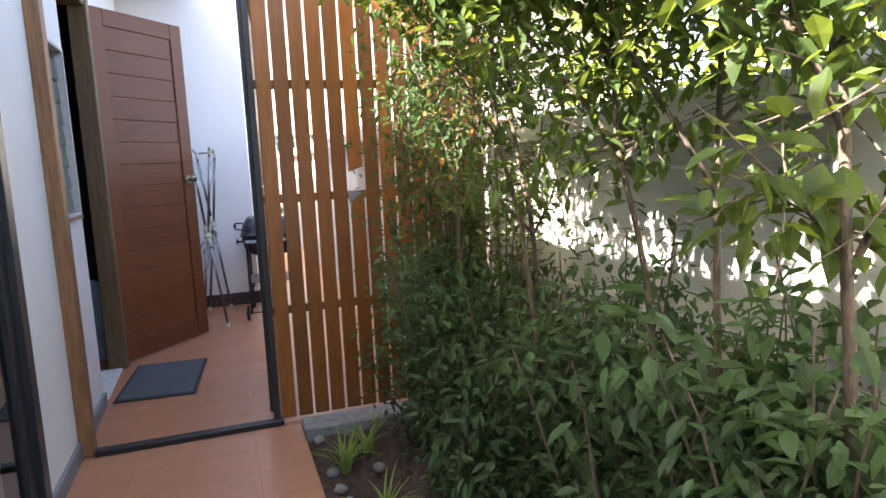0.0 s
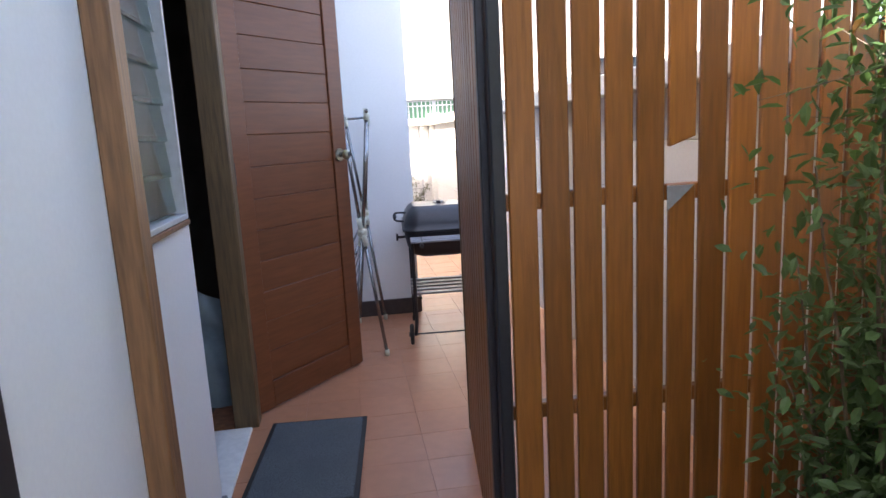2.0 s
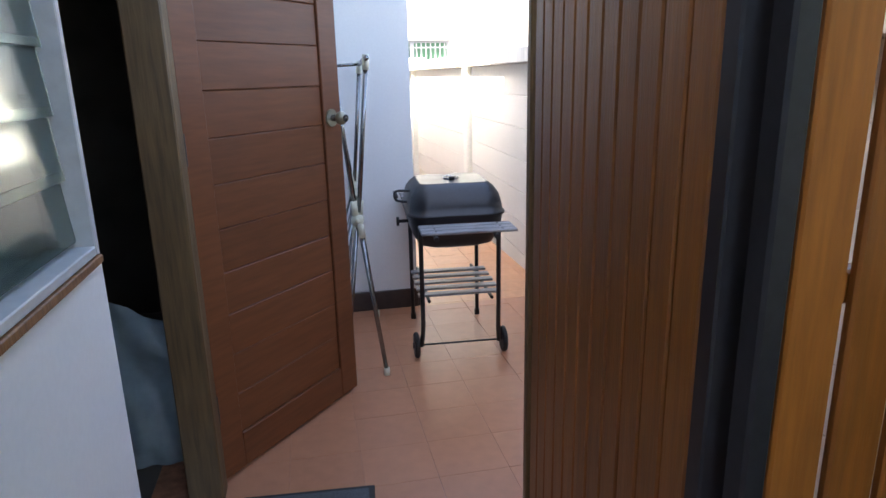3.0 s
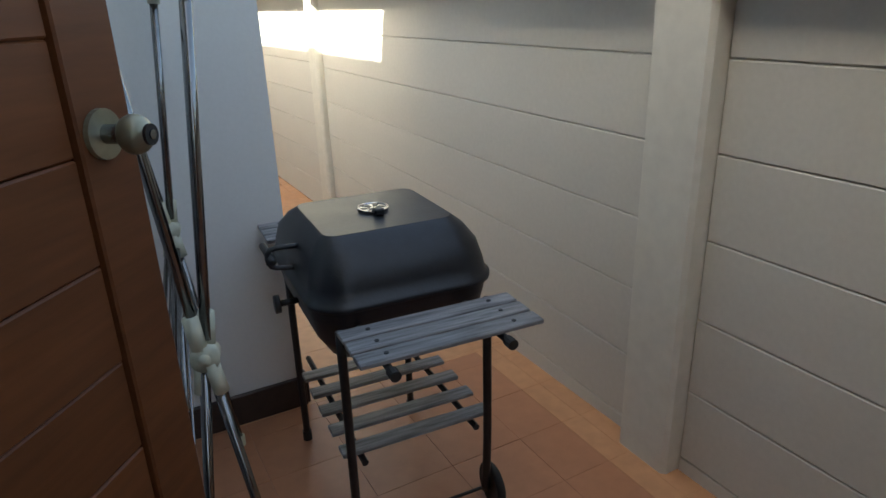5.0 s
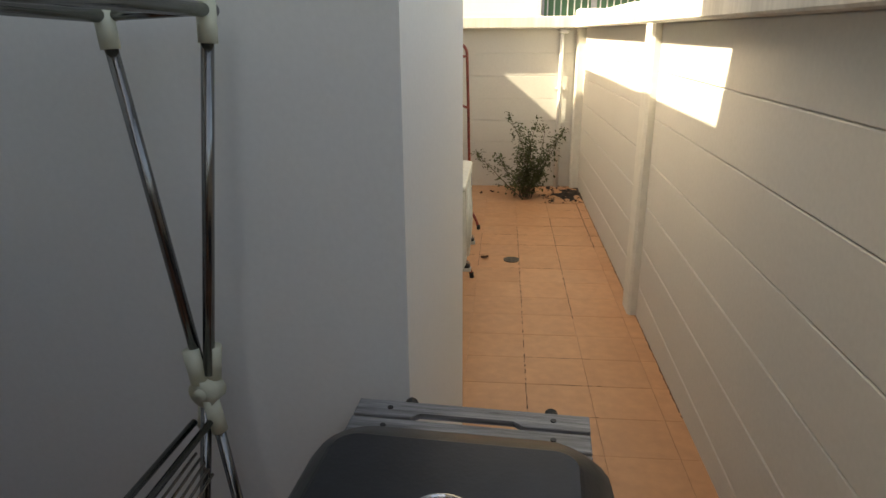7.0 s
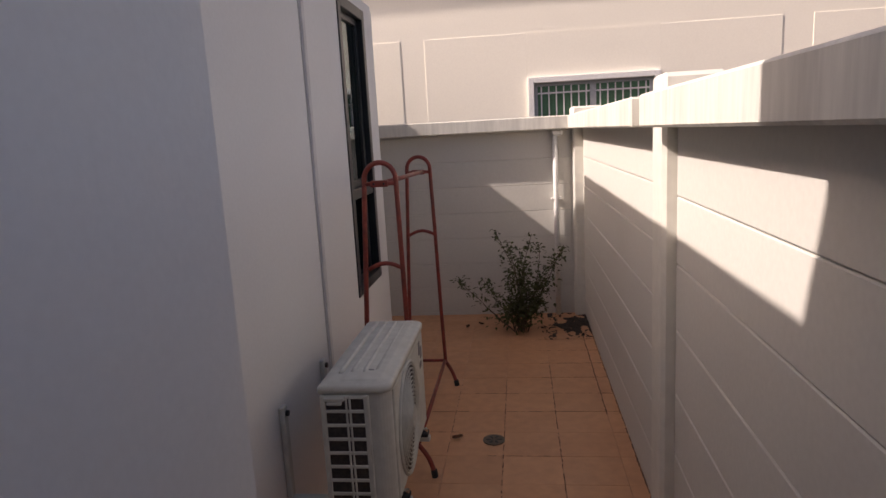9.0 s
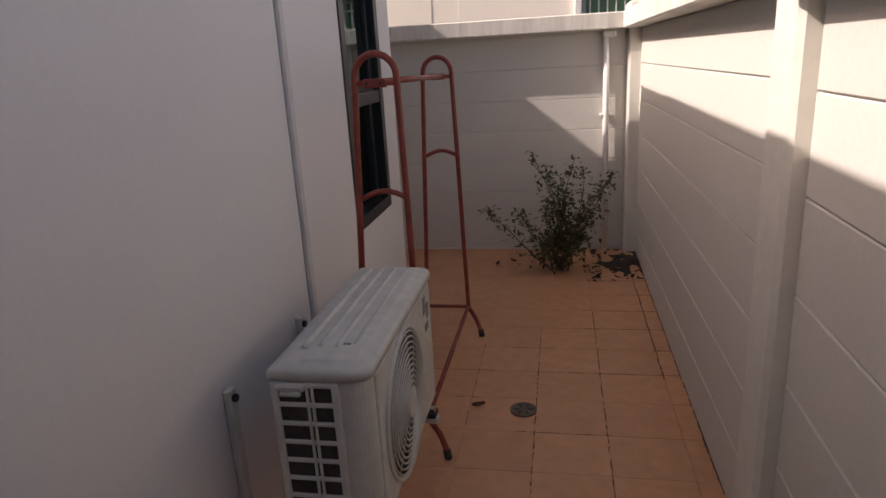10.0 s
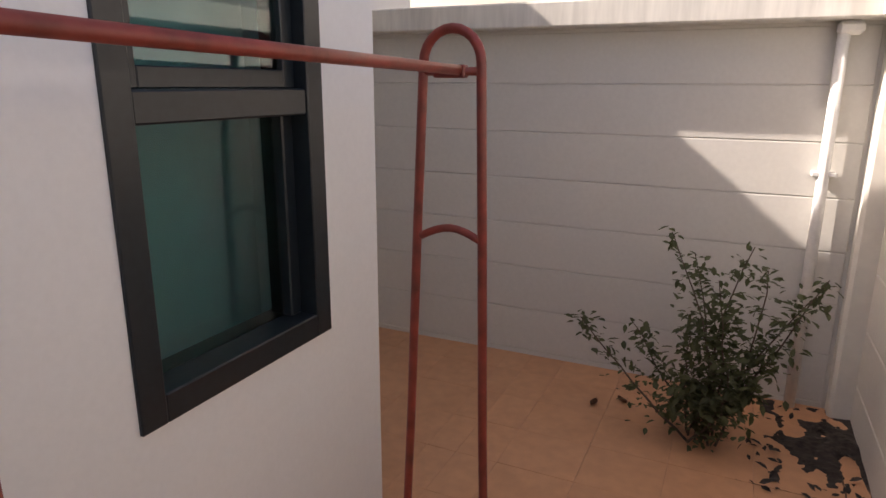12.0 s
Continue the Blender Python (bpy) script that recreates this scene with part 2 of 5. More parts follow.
def rod(pts, r, sides=10, r_end=None):
    return tube(bmesh.new(), pts, r, sides, r_end)


def disc(bm, centre, axis, r, depth, sides=20):
    c, a = Vector(centre), Vector(axis).normalized()
    return tube(bm, [c - a * depth / 2, c + a * depth / 2], r, sides)


def smooth_path(pts, n=6):
    """Points of a rounded run through pts."""
    pts = [Vector(p) for p in pts]
    out = []
    for i in range(len(pts) - 1):
        p0, p1, p2, p3 = pts[max(i - 1, 0)], pts[i], pts[i + 1], pts[min(i + 2, len(pts) - 1)]
        for k in range(n):
            t = k / n
            out.append(0.5 * ((2 * p1) + (p2 - p0) * t + (2 * p0 - 5 * p1 + 4 * p2 - p3) * t * t + (3 * p1 - p0 - 3 * p2 + p3) * t ** 3))
    return out + [pts[-1]]


def prism(poly, z0, z1):
    bm = bmesh.new()
    lo = [bm.verts.new((x, y, z0)) for x, y in poly]
    hi = [bm.verts.new((x, y, z1)) for x, y in poly]
    bm.faces.new(list(reversed(lo)))
    bm.faces.new(hi)
    for k in range(len(poly)):
        q = (k + 1) % len(poly)
        bm.faces.new((lo[k], lo[q], hi[q], hi[k]))
    return bm


def chipped_box_mesh(name, sx, sy, sz, bevel, mat):
    """A small bevelled slab about its own centre, shared by alike pieces."""
    bm = box(bmesh.new(), (-sx / 2, -sy / 2, -sz / 2), (sx / 2, sy / 2, sz / 2), bevel)
    me = bpy.data.meshes.new(name)
    bm.normal_update()
    bm.to_mesh(me)
    bm.free()
    me.materials.append(mat)
    return me


def piece(name, me, parent, m):
    ob = new(name, me)
    ob.parent = parent
    ob.matrix_local = m
    return ob


def leaves(name, parent, points, size, mat, seed, droop=0.4, wide=0.42, label=""):
    """Single folded leaves about the given points, in one mesh."""
    rng = np.random.default_rng(seed)
    n = len(points)
    pts = np.asarray(points, float)
    yaw = rng.uniform(0, math.tau, n)
    pitch = rng.normal(-droop, 0.5, n)
    d = np.stack([np.cos(yaw) * np.cos(pitch), np.sin(yaw) * np.cos(pitch), np.sin(pitch)], 1)
    side = np.stack([-np.sin(yaw), np.cos(yaw), rng.normal(0, 0.35, n)], 1)
    side /= np.linalg.norm(side, axis=1, keepdims=True)
    nrm = np.cross(d, side)
    L = size * rng.uniform(0.6, 1.3, (n, 1))
    w = L * wide * rng.uniform(0.8, 1.2, (n, 1)) / 2
    mid = pts + d * L * 0.5 - nrm * L * 0.04
    vs = np.stack([pts, pts + d * L * 0.33 + side * w + nrm * L * 0.05, pts + d * L * 0.68 + side * w * 0.8 + nrm * L * 0.04,
                   pts + d * L - nrm * L * 0.1, pts + d * L * 0.68 - side * w * 0.8 + nrm * L * 0.04,
                   pts + d * L * 0.33 - side * w + nrm * L * 0.05, mid], 1).reshape(-1, 3)
    base = np.arange(n)[:, None] * 7
    faces = np.concatenate([base + np.array(f) for f in ((0, 1, 6), (1, 2, 6), (2, 3, 6), (3, 4, 6), (4, 5, 6), (5, 0, 6))], 0)
    me = bpy.data.meshes.new(name)
    me.from_pydata(vs.tolist(), [], faces.tolist())
    me.materials.append(mat)
    ob = new(name, me)
    ob.parent = parent
    if label:
        ob["label"] = label
    return ob


# ---- setting: ground and floors ----
ground = obj("ground", boxes(((-60, -60, -0.3), (60, 60, -0.12))), SOIL)
tagged(ground, "dark brown bare soil under the whole place", "ground", kind="structure")
garden = obj("garden_bed", bmesh.new(), SOIL)
bm = bmesh.new()
bmesh.ops.create_grid(bm, x_segments=40, y_segments=110, size=0.5)
for v in bm.verts:
    v.co = Vector((0.27 + (v.co.x + 0.5) * 1.05, -6.0 + (v.co.y + 0.5) * 6.0, -0.03))
    v.co.z += 0.035 * noise.noise(v.co * 6) + 0.02 * noise.noise(v.co * 21)
bm.to_mesh(garden.data)
garden.data.materials.append(SOIL)
tagged(garden, "dark soil planting bed with small stones", "garden bed", kind="structure")

# The darker tiles end at these x and y; paler ones follow.
PALER_X, PALER_Y = 0.93, 3.0
floor = obj("floor", boxes(((PALER_X, 0.13, -0.1), (1.2, 3.1, -0.004)), ((-0.83, PALER_Y, -0.1), (PALER_X, 3.1, -0.004)), ((-0.27, 3.1, -0.1), (1.2, 7.6, -0.004)), ((-1.4, 6.2, -0.1), (-0.27, 7.6, -0.004))), GROUT)
porch_bed = part("porch_bed", boxes(((-0.83, -6.0, -0.1), (0.27, 0.13, -0.004)), ((-0.83, 0.13, -0.1), (PALER_X, PALER_Y, -0.004))), GROUT_DARKER, floor)
tagged(floor, "terracotta tiled floor with darkened joints", "floor", kind="structure")

# ---- setting: boundary walls ----
CAP_Z, CAP_TOP = 1.306, 1.395
PITCH = 0.212
wall_east = obj("wall_east", boxes(((1.079, 0.245, -0.1), (1.2, 7.75, CAP_Z))), PANEL)
tagged(wall_east, "cream painted wall of stacked concrete panels between posts", "wall", kind="structure")
BAYS = [(0.245, 2.15), (2.33, 4.865), (5.01, 7.568)]
POSTS = [(1.012, 2.15, 2.33), (1.03, 4.865, 5.01)]
for x0, y0, y1 in POSTS:
    bm = box(bmesh.new(), (x0, y0, -0.1), (1.2, y1, CAP_TOP + 0.055), 0.012)
    part("post", bm, CAP, wall_east, "white concrete post")
for y0, y1 in ((0.245, 2.15), (2.33, 4.865), (5.01, 7.47)):
    bm = bmesh.new()
    box(bm, (0.966, y0, CAP_Z), (1.2, y1, CAP_TOP), 0.006)
    part("coping", bm, COPING, wall_east, "weathered white concrete coping with dark drip stains")
panel_rows = [(1.111 - PITCH * k, min(1.111 - PITCH * (k - 1), CAP_Z)) for k in range(0, 7)]
JOINTS = [([1.111 - 0.2135 * k for k in range(6)], [1.111 - 0.2135 * k for k in range(6)]),
          ([1.109 - 0.2135 * k for k in range(6)], [1.113 - 0.193 * k for k in range(6)]),
          ([1.126 - 0.189 * k for k in range(6)], [1.114 - 0.196 * k for k in range(6)])]
def panel_slab(x0, x1, y0, y1, near, far):
    """A long wall panel whose lower and upper edges may rise along its run, with eased edges."""
    bm = bmesh.new()
    e = 0.003
    rows = []
    for x, d in ((x1, 0.0), (x0 + e, 0.0), (x0, e)):
        rows.append([bm.verts.new((x, y0 + d, near[0] + d)), bm.verts.new((x, y1 - d, far[0] + d)), bm.verts.new((x, y1 - d, far[1] - d)), bm.verts.new((x, y0 + d, near[1] - d))])
    for ra, rb in zip(rows, rows[1:]):
        for k in range(4):
            bm.faces.new((ra[k], ra[(k + 1) % 4], rb[(k + 1) % 4], rb[k]))
    bm.faces.new(rows[-1])
    bmesh.ops.recalc_face_normals(bm, faces=bm.faces)
    return bm
for (y0, y1), (near, far) in zip(BAYS, JOINTS):
    near, far = [CAP_Z] + near + [-0.02], [CAP_Z] + far + [-0.02]
    for k in range(len(near) - 1):
        gap = 0.0013
        part("panel", panel_slab(1.069, 1.10, y0 + 0.002, y1 - 0.002, (near[k + 1] + gap, near[k] - gap), (far[k + 1] + gap, far[k] - gap)), PANEL, wall_east)

wall_north = obj("wall_north", boxes(((-1.4, 7.572, -0.1), (1.075, 7.75, CAP_Z))), PANEL)
tagged(wall_north, "cream painted wall of concrete panels under a white coping", "wall", kind="structure")
part("coping", box(bmesh.new(), (-1.4, 7.462, CAP_Z), (1.2, 7.75, CAP_TOP), 0.006), COPING, wall_north, "weathered white concrete coping with dark drip stains")
part("post", box(bmesh.new(), (1.0, 7.5, -0.1), (1.2, 7.75, CAP_TOP + 0.055), 0.012), CAP, wall_north, "white concrete corner post")
NJ = 0.182
for k in range(0, 8):
    z0, z1 = max(0.93 - NJ * (k - 1), -0.02), min(0.93 - NJ * (k - 2), CAP_Z)
    if z1 - z0 > 0.02:
        for x0, x1 in ((-1.4, 0.99),):
            me = chipped_box_mesh("panel", x1 - x0 - 0.004, 0.03, z1 - z0 - 0.002, 0.0025, PANEL)
            piece("panel", me, wall_north, pose((x0 + x1) / 2, 7.582, (z0 + z1) / 2))

wall_garden = obj("wall_garden", boxes(((1.237, -6.2, -0.2), (1.37, 0.13, 1.218))), PANEL)
tagged(wall_garden, "cream concrete panel wall behind the garden shrubs", "wall", kind="structure")
G_CAP, G_TOP = 1.218, 1.312
part("coping", box(bmesh.new(), (1.135, -6.2, G_CAP), (1.42, 0.03, G_TOP), 0.006), CAP, wall_garden, "white concrete coping")
for y0, y1 in ((-6.2, -4.4), (-4.2, -1.95), (-1.73, 0.13)):
    for z0, z1 in panel_rows:
        z0, z1 = max(z0, -0.1), min(z1, G_CAP)
        if z1 - z0 > 0.02:
            piece("panel", chipped_box_mesh("panel", 0.03, y1 - y0 - 0.004, z1 - z0 - 0.007, 0.005, PANEL), wall_garden, pose(1.247, (y0 + y1) / 2, (z0 + z1) / 2))
for y0, y1 in ((-4.4, -4.2), (-1.95, -1.73)):
    part("post", box(bmesh.new(), (1.2, y0, -0.1), (1.37, y1, G_TOP + 0.03), 0.01), CAP, wall_garden, "white concrete post")
wall_south = obj("wall_south", boxes(((-0.83, -6.4, -0.1), (1.4, -6.2, 2.2))), PLASTER)
tagged(wall_south, "plain white wall closing the front yard", "wall", kind="structure")

# ---- setting: house ----
WX = -0.63
GD0, GD1, GDZ = -2.75, -0.33, 2.02
LV0, LV1, LVZ0, LVZ1 = 0.235, 0.775, 0.975, 1.75
DO0, DO1, DOZ = 0.80, 1.50, 2.13
wall_west = obj("wall_west", boxes(
    ((-0.83, -6.2, -0.1), (WX, GD0, 2.2)), ((-0.83, GD0, GDZ), (WX, GD1, 2.2)), ((-0.83, GD1, -0.1), (WX, 0.13, 2.2)),
    ((-0.83, 0.13, -0.1), (WX, LV0, 2.6)), ((-0.83, LV0, -0.1), (WX, LV1, LVZ0)), ((-0.83, LV0, LVZ1), (WX, LV1, 2.6)),
    ((-0.83, LV1, -0.1), (WX, DO0, 2.6)), ((-0.83, DO0, DOZ), (WX, DO1, 2.6)), ((-0.70, DO1, -0.1), (WX, 3.02, 2.6))), PLASTER)
tagged(wall_west, "white plastered house wall", "wall", kind="structure")
wall_jut = obj("wall_jut", prism([(-0.83, 3.02), (0.27, 3.02), (0.325, 3.66), (-0.27, 3.66), (-0.27, 3.3), (-0.83, 3.3)], -0.1, 2.6), PLASTER)
tagged(wall_jut, "white plastered projecting house wall", "wall", kind="structure")
AX = -0.072
WN0, WN1, WNZ0, WNZ1 = 5.662, 6.115, 0.635, 1.90
wall_alley = obj("wall_alley", boxes(((-0.27, 3.66, -0.1), (AX, 3.72, 1.93))), PLASTER)
for lo, hi in (((-0.27, 3.72, 1.75), (AX, 4.08, 1.93)), ((-0.27, 4.08, -0.1), (AX - 0.004, 5.188, 1.93)), ((-0.27, 5.188, -0.1), (AX - 0.035, 5.198, 1.93)),
               ((-0.27, 5.198, -0.1), (AX, WN0, 1.93)), ((-0.27, WN0, -0.1), (AX, WN1, WNZ0)), ((-0.27, WN0, WNZ1), (AX, WN1, 1.93)), ((-0.27, WN1, -0.1), (AX, 6.305, 1.93))):
    part("wall_section", boxes((lo, hi)), PLASTER, wall_alley)
tagged(wall_alley, "off-white plastered house wall along the side alley", "wall", kind="structure")
wall_return = obj("wall_return", boxes(((-1.4, 6.105, -0.1), (-0.27, 6.299, 1.93))), PLASTER)
tagged(wall_return, "off-white plastered rear house wall", "wall", kind="structure")
# Unseen blocker; its top sets the slanted shadow edge on the north wall.
wall_rear = obj("wall_rear", boxes(((-1.6, 6.1, -0.1), (-1.4, 9.0, 2.46))), PLASTER)
tagged(wall_rear, "plain white wall out of view, added to shade the end wall", "wall", kind="structure")
# Out of view; PORCH_X and the north edge are set for shade below.
PORCH_X = -0.12
ceiling = obj("ceiling", boxes(((-3.0, 0.13, 2.6), (PORCH_X, 3.55, 2.7))), PLASTER)
tagged(ceiling, "white porch ceiling slab out of view, its edges set to shape shade", "ceiling", kind="structure")
# Unseen slabs whose edges place the shadows on walls, fence and garden.
roof = obj("roof", boxes(((-3.0, 3.55, 1.931), (-0.075, 6.3, 1.952)), ((-3.0, 6.235, 1.86), (-0.271, 7.12, 2.11)), ((-3.0, -6.4, 2.2), (-0.5, -0.42, 2.26)), ((-3.0, -0.42, 2.2), (-0.30, 0.13, 2.72))), PLASTER)
tagged(roof, "low white eaves slabs out of view, sized to cast the shadow edges", "roof", kind="structure")

# rooms added behind the openings; their dark brown stands in for unlit depth
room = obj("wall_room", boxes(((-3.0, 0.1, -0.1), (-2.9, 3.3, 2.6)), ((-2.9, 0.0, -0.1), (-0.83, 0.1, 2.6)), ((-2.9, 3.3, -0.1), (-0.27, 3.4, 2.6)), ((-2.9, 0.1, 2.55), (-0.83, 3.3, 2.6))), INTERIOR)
tagged(room, "added room walls behind the door, coloured dark as unlit", "wall", kind="structure")
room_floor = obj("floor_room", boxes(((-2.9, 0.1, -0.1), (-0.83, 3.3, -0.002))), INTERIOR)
tagged(room_floor, "added room floor behind the door, coloured dark as unlit", "floor", kind="structure")
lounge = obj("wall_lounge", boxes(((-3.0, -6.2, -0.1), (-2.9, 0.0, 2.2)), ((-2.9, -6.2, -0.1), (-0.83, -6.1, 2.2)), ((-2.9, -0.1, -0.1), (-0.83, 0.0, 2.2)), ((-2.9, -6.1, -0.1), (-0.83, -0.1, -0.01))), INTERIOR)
tagged(lounge, "added room walls behind the glass door, coloured dark as unlit", "wall", kind="structure")
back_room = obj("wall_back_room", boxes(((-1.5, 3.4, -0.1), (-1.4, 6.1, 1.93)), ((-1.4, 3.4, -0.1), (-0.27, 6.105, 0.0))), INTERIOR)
tagged(back_room, "added room walls behind the alley window, coloured dark as unlit", "wall", kind="structure")

baseboard = obj("baseboard", boxes(((WX, 3.005, 0.0), (0.274, 3.024, 0.105)), ((0.262, 3.016, 0.0), (0.286, 3.06, 0.105)), bevel=0.002), BASEBOARD)
tagged(baseboard, "dark brown tile skirting along the porch wall", "skirting", kind="structure")
skirting = obj("trim", boxes(((WX - 0.002, GD1, 0.0), (WX + 0.016, 0.16, 0.07)), ((WX - 0.002, 0.24, 0.0), (WX + 0.016, 0.80, 0.07)), bevel=0.002), GREY_BASE)
tagged(skirting, "grey skirting strip at the foot of the wall", "skirting", kind="structure")
threshold = obj("threshold", box(bmesh.new(), (-0.575, 0.15, -0.01), (0.20, 0.195, 0.022), 0.004), BLACK_STEEL)
tagged(threshold, "black steel threshold bar under the gate", "threshold", kind="structure")
kerb = obj("kerb", box(bmesh.new(), (0.275, 0.03, -0.12), (1.25, 0.172, 0.012), 0.008), KERB)
tagged(kerb, "grey concrete kerb under the slatted fence", "kerb", kind="structure")

# ---- slatted fence and gate ----
FY = 0.185
fence = thing("slatted_fence", "brown wooden fence of upright slats beside the porch gate", "fence")
SLAT_P, SLAT_W = 0.0752, 0.0640
slat_me = chipped_box_mesh("slat", SLAT_W, 0.014, 2.12, 0.003, WOOD)
slat_low = chipped_box_mesh("slat", SLAT_W, 0.014, 1.02, 0.003, WOOD)
for k in range(14):
    x = 0.191 + SLAT_P * (k + 0.5)
    tilt = random.uniform(-0.12, 0.12)
    if k == 5:
        piece("slat", slat_low, fence, pose(x, FY, 0.018 + 0.51, 0, tilt, 0))
        bm = prism([(-SLAT_W / 2, 1.124), (SLAT_W / 2, 1.146), (SLAT_W / 2, 2.138), (-SLAT_W / 2, 2.138)], -0.007, 0.007)
        bmesh.ops.bevel(bm, geom=list(bm.edges), offset=0.002, segments=1, affect="EDGES")
        bmesh.ops.transform(bm, matrix=pose(x, FY, 0, 90, 0, 0), verts=bm.verts)
        part("slat", bm, WOOD, fence, "brown slat sawn off aslant above a gap")
    else:
        piece("slat", slat_me, fence, pose(x, FY + random.uniform(-0.001, 0.001), 0.018 + 1.06, 0, tilt, 0))
for z in (0.52, 1.02, 1.515, 2.02):
    part("rail", box(bmesh.new(), (0.187, FY + 0.0075, z - 0.019), (1.245, FY + 0.034, z + 0.019), 0.003), WOOD, fence)
part("end_post", box(bmesh.new(), (1.205, FY + 0.01, 0.0), (1.245, FY + 0.055, 2.12), 0.003), BLACK_STEEL, fence, "black steel end post")
bm = prism([(0.566, 0.978), (0.632, 1.036), (0.566, 1.036)], 0.0, 0.003)
bmesh.ops.transform(bm, matrix=pose(0, FY - 0.008, 0, 90, 0, 0), verts=bm.verts)
part("latch_plate", bm, GREY_BASE, fence, "grey metal plate under the cut-out")

gate_post = thing("gate_post", "black steel gate post beside the slatted fence", "post")
part("post", box(bmesh.new(), (0.158, 0.172, 0.0), (0.188, 0.206, 2.14), 0.004), BLACK_STEEL, gate_post)
for z in (0.3, 1.75):
    part("hinge", rod([(0.166, 0.212, z - 0.05), (0.166, 0.212, z + 0.05)], 0.009), BLACK_STEEL, gate_post)

gate = thing("gate_leaf", "brown slatted wooden gate leaf standing open into the porch", "gate", at=pose(0.168, 0.226, 0, 0, 0, 83.7))
g_slat = chipped_box_mesh("slat", 0.066, 0.018, 2.06, 0.003, WOOD)
for k in range(11):
    piece("slat", g_slat, gate, pose(0.072 + 0.0735 * k, 0.012, 1.07, 0, random.uniform(-0.1, 0.1), 0))
for z in (0.16, 1.05, 1.98):
    part("rail", box(bmesh.new(), (0.02, -0.022, z - 0.025), (0.885, 0.002, z + 0.025), 0.003), WOOD, gate)
for x, mat in ((0.0, BLACK_STEEL), (0.882, JAMB_WOOD)):
    part("stile", box(bmesh.new(), (x, -0.022, 0.04), (x + 0.035, 0.022, 2.1), 0.003), mat, gate)

jamb_post = thing("wooden_post", "brown wooden gate jamb fixed to the white wall", "post")
part("post", box(bmesh.new(), (WX, 0.16, 0.0), (-0.574, 0.235, 2.3), 0.004), POST_WOOD, jamb_post)
part("stop", box(bmesh.new(), (WX, 0.236, 0.0), (-0.60, 0.262, 2.3), 0.003), BLACK_STEEL, jamb_post, "dark stop strip")

# ---- glass door ----
glass_door = thing("door_1", "black aluminium sliding glass door in the white wall", "glass door", kind="structure")
def frame_bars(parent, x0, x1, y0, y1, z0, z1, w, mat, name="frame"):
    part(name, boxes(((x0, y0, z0), (x1, y0 + w, z1)), ((x0, y1 - w, z0), (x1, y1, z1)), ((x0, y0 + w, z0), (x1, y1 - w, z0 + w)),
                     ((x0, y0 + w, z1 - w), (x1, y1 - w, z1)), bevel=0.002), mat, parent)
frame_bars(glass_door, WX - 0.11, WX + 0.012, GD0, GD1, 0.0, GDZ, 0.07, BLACK_ALU, "door_frame")
frame_bars(glass_door, WX - 0.045, WX - 0.008, -1.58, GD1 - 0.062, 0.062, GDZ - 0.062, 0.085, BLACK_ALU, "sash")
frame_bars(glass_door, WX - 0.09, WX - 0.055, GD0 + 0.062, -1.45, 0.062, GDZ - 0.062, 0.085, BLACK_ALU, "sash")
for y0, y1, x in ((-1.50, GD1 - 0.14, WX - 0.028), (GD0 + 0.14, -1.53, WX - 0.074)):
    g = part("pane", boxes(((x - 0.004, y0, 0.14), (x + 0.004, y1, GDZ - 0.14))), GLASS_DOOR, glass_door, "dark tinted pane")
    g.visible_shadow = False

# ---- louvre window ----
louvre = thing("window_1", "glass louvre window in a pale metal frame", "louvre window", kind="structure")
frame_bars(louvre, WX - 0.07, WX + 0.008, LV0, LV1, LVZ0, LVZ1, 0.016, PALE_ALU, "window_frame")
part("window_sill", box(bmesh.new(), (WX - 0.02, LV0, LVZ0 - 0.016), (WX + 0.012, LV1, LVZ0 - 0.001), 0.002), POST_WOOD, louvre, "thin brown sill")
blade = chipped_box_mesh("blade", 0.005, LV1 - LV0 - 0.036, 0.115, 0.001, GLASS_LOUVRE)
for k in range(7):
    ob = piece("blade", blade, louvre, pose(WX - 0.026, (LV0 + LV1) / 2, LVZ0 + 0.082 + 0.1 * k, 0, -5, 0))
    ob.visible_shadow = False

# ---- wooden door ----
door_frame = thing("door_frame", "dark olive-brown wooden door frame in the white wall", "door frame", kind="structure")
part("jamb", box(bmesh.new(), (-0.70, 1.445, 0.0), (WX + 0.03, 1.535, 2.18), 0.004), JAMB_WOOD, door_frame)
part("jamb", box(bmesh.new(), (-0.82, DO0 - 0.001, 0.0), (WX - 0.09, DO0 + 0.05, 2.10), 0.004), JAMB_WOOD, door_frame)
part("head", box(bmesh.new(), (-0.82, DO0, 2.102), (WX + 0.02, 1.445, 2.18), 0.004), JAMB_WOOD, door_frame)
part("sill", box(bmesh.new(), (-0.84, DO0 - 0.02, -0.003), (WX + 0.005, 1.43, 0.014), 0.004), PIPE_WHITE, door_frame, "white door sill")

DW = 0.72
door = thing("door_2", "dark reddish-brown plank door standing wide open", "door", kind="structure", at=pose(-0.605, 1.552, 0.012, 0, 0, 49.9))
part("stile", box(bmesh.new(), (DW - 0.098, 0.0, 0.0), (DW, 0.038, 2.12), 0.003), DOOR_WOOD, door)
part("stile", box(bmesh.new(), (0.0, 0.0, 0.0), (0.09, 0.038, 2.12), 0.003), DOOR_WOOD, door)
part("top_rail", box(bmesh.new(), (0.091, 0.001, 2.02), (DW - 0.099, 0.037, 2.12), 0.003), DOOR_WOOD, door)
part("bottom_rail", box(bmesh.new(), (0.091, 0.001, 0.0), (DW - 0.099, 0.037, 0.12), 0.003), DOOR_WOOD, door)
plank = chipped_box_mesh("plank", DW - 0.191, 0.024, 0.1349, 0.003, DOOR_WOOD)
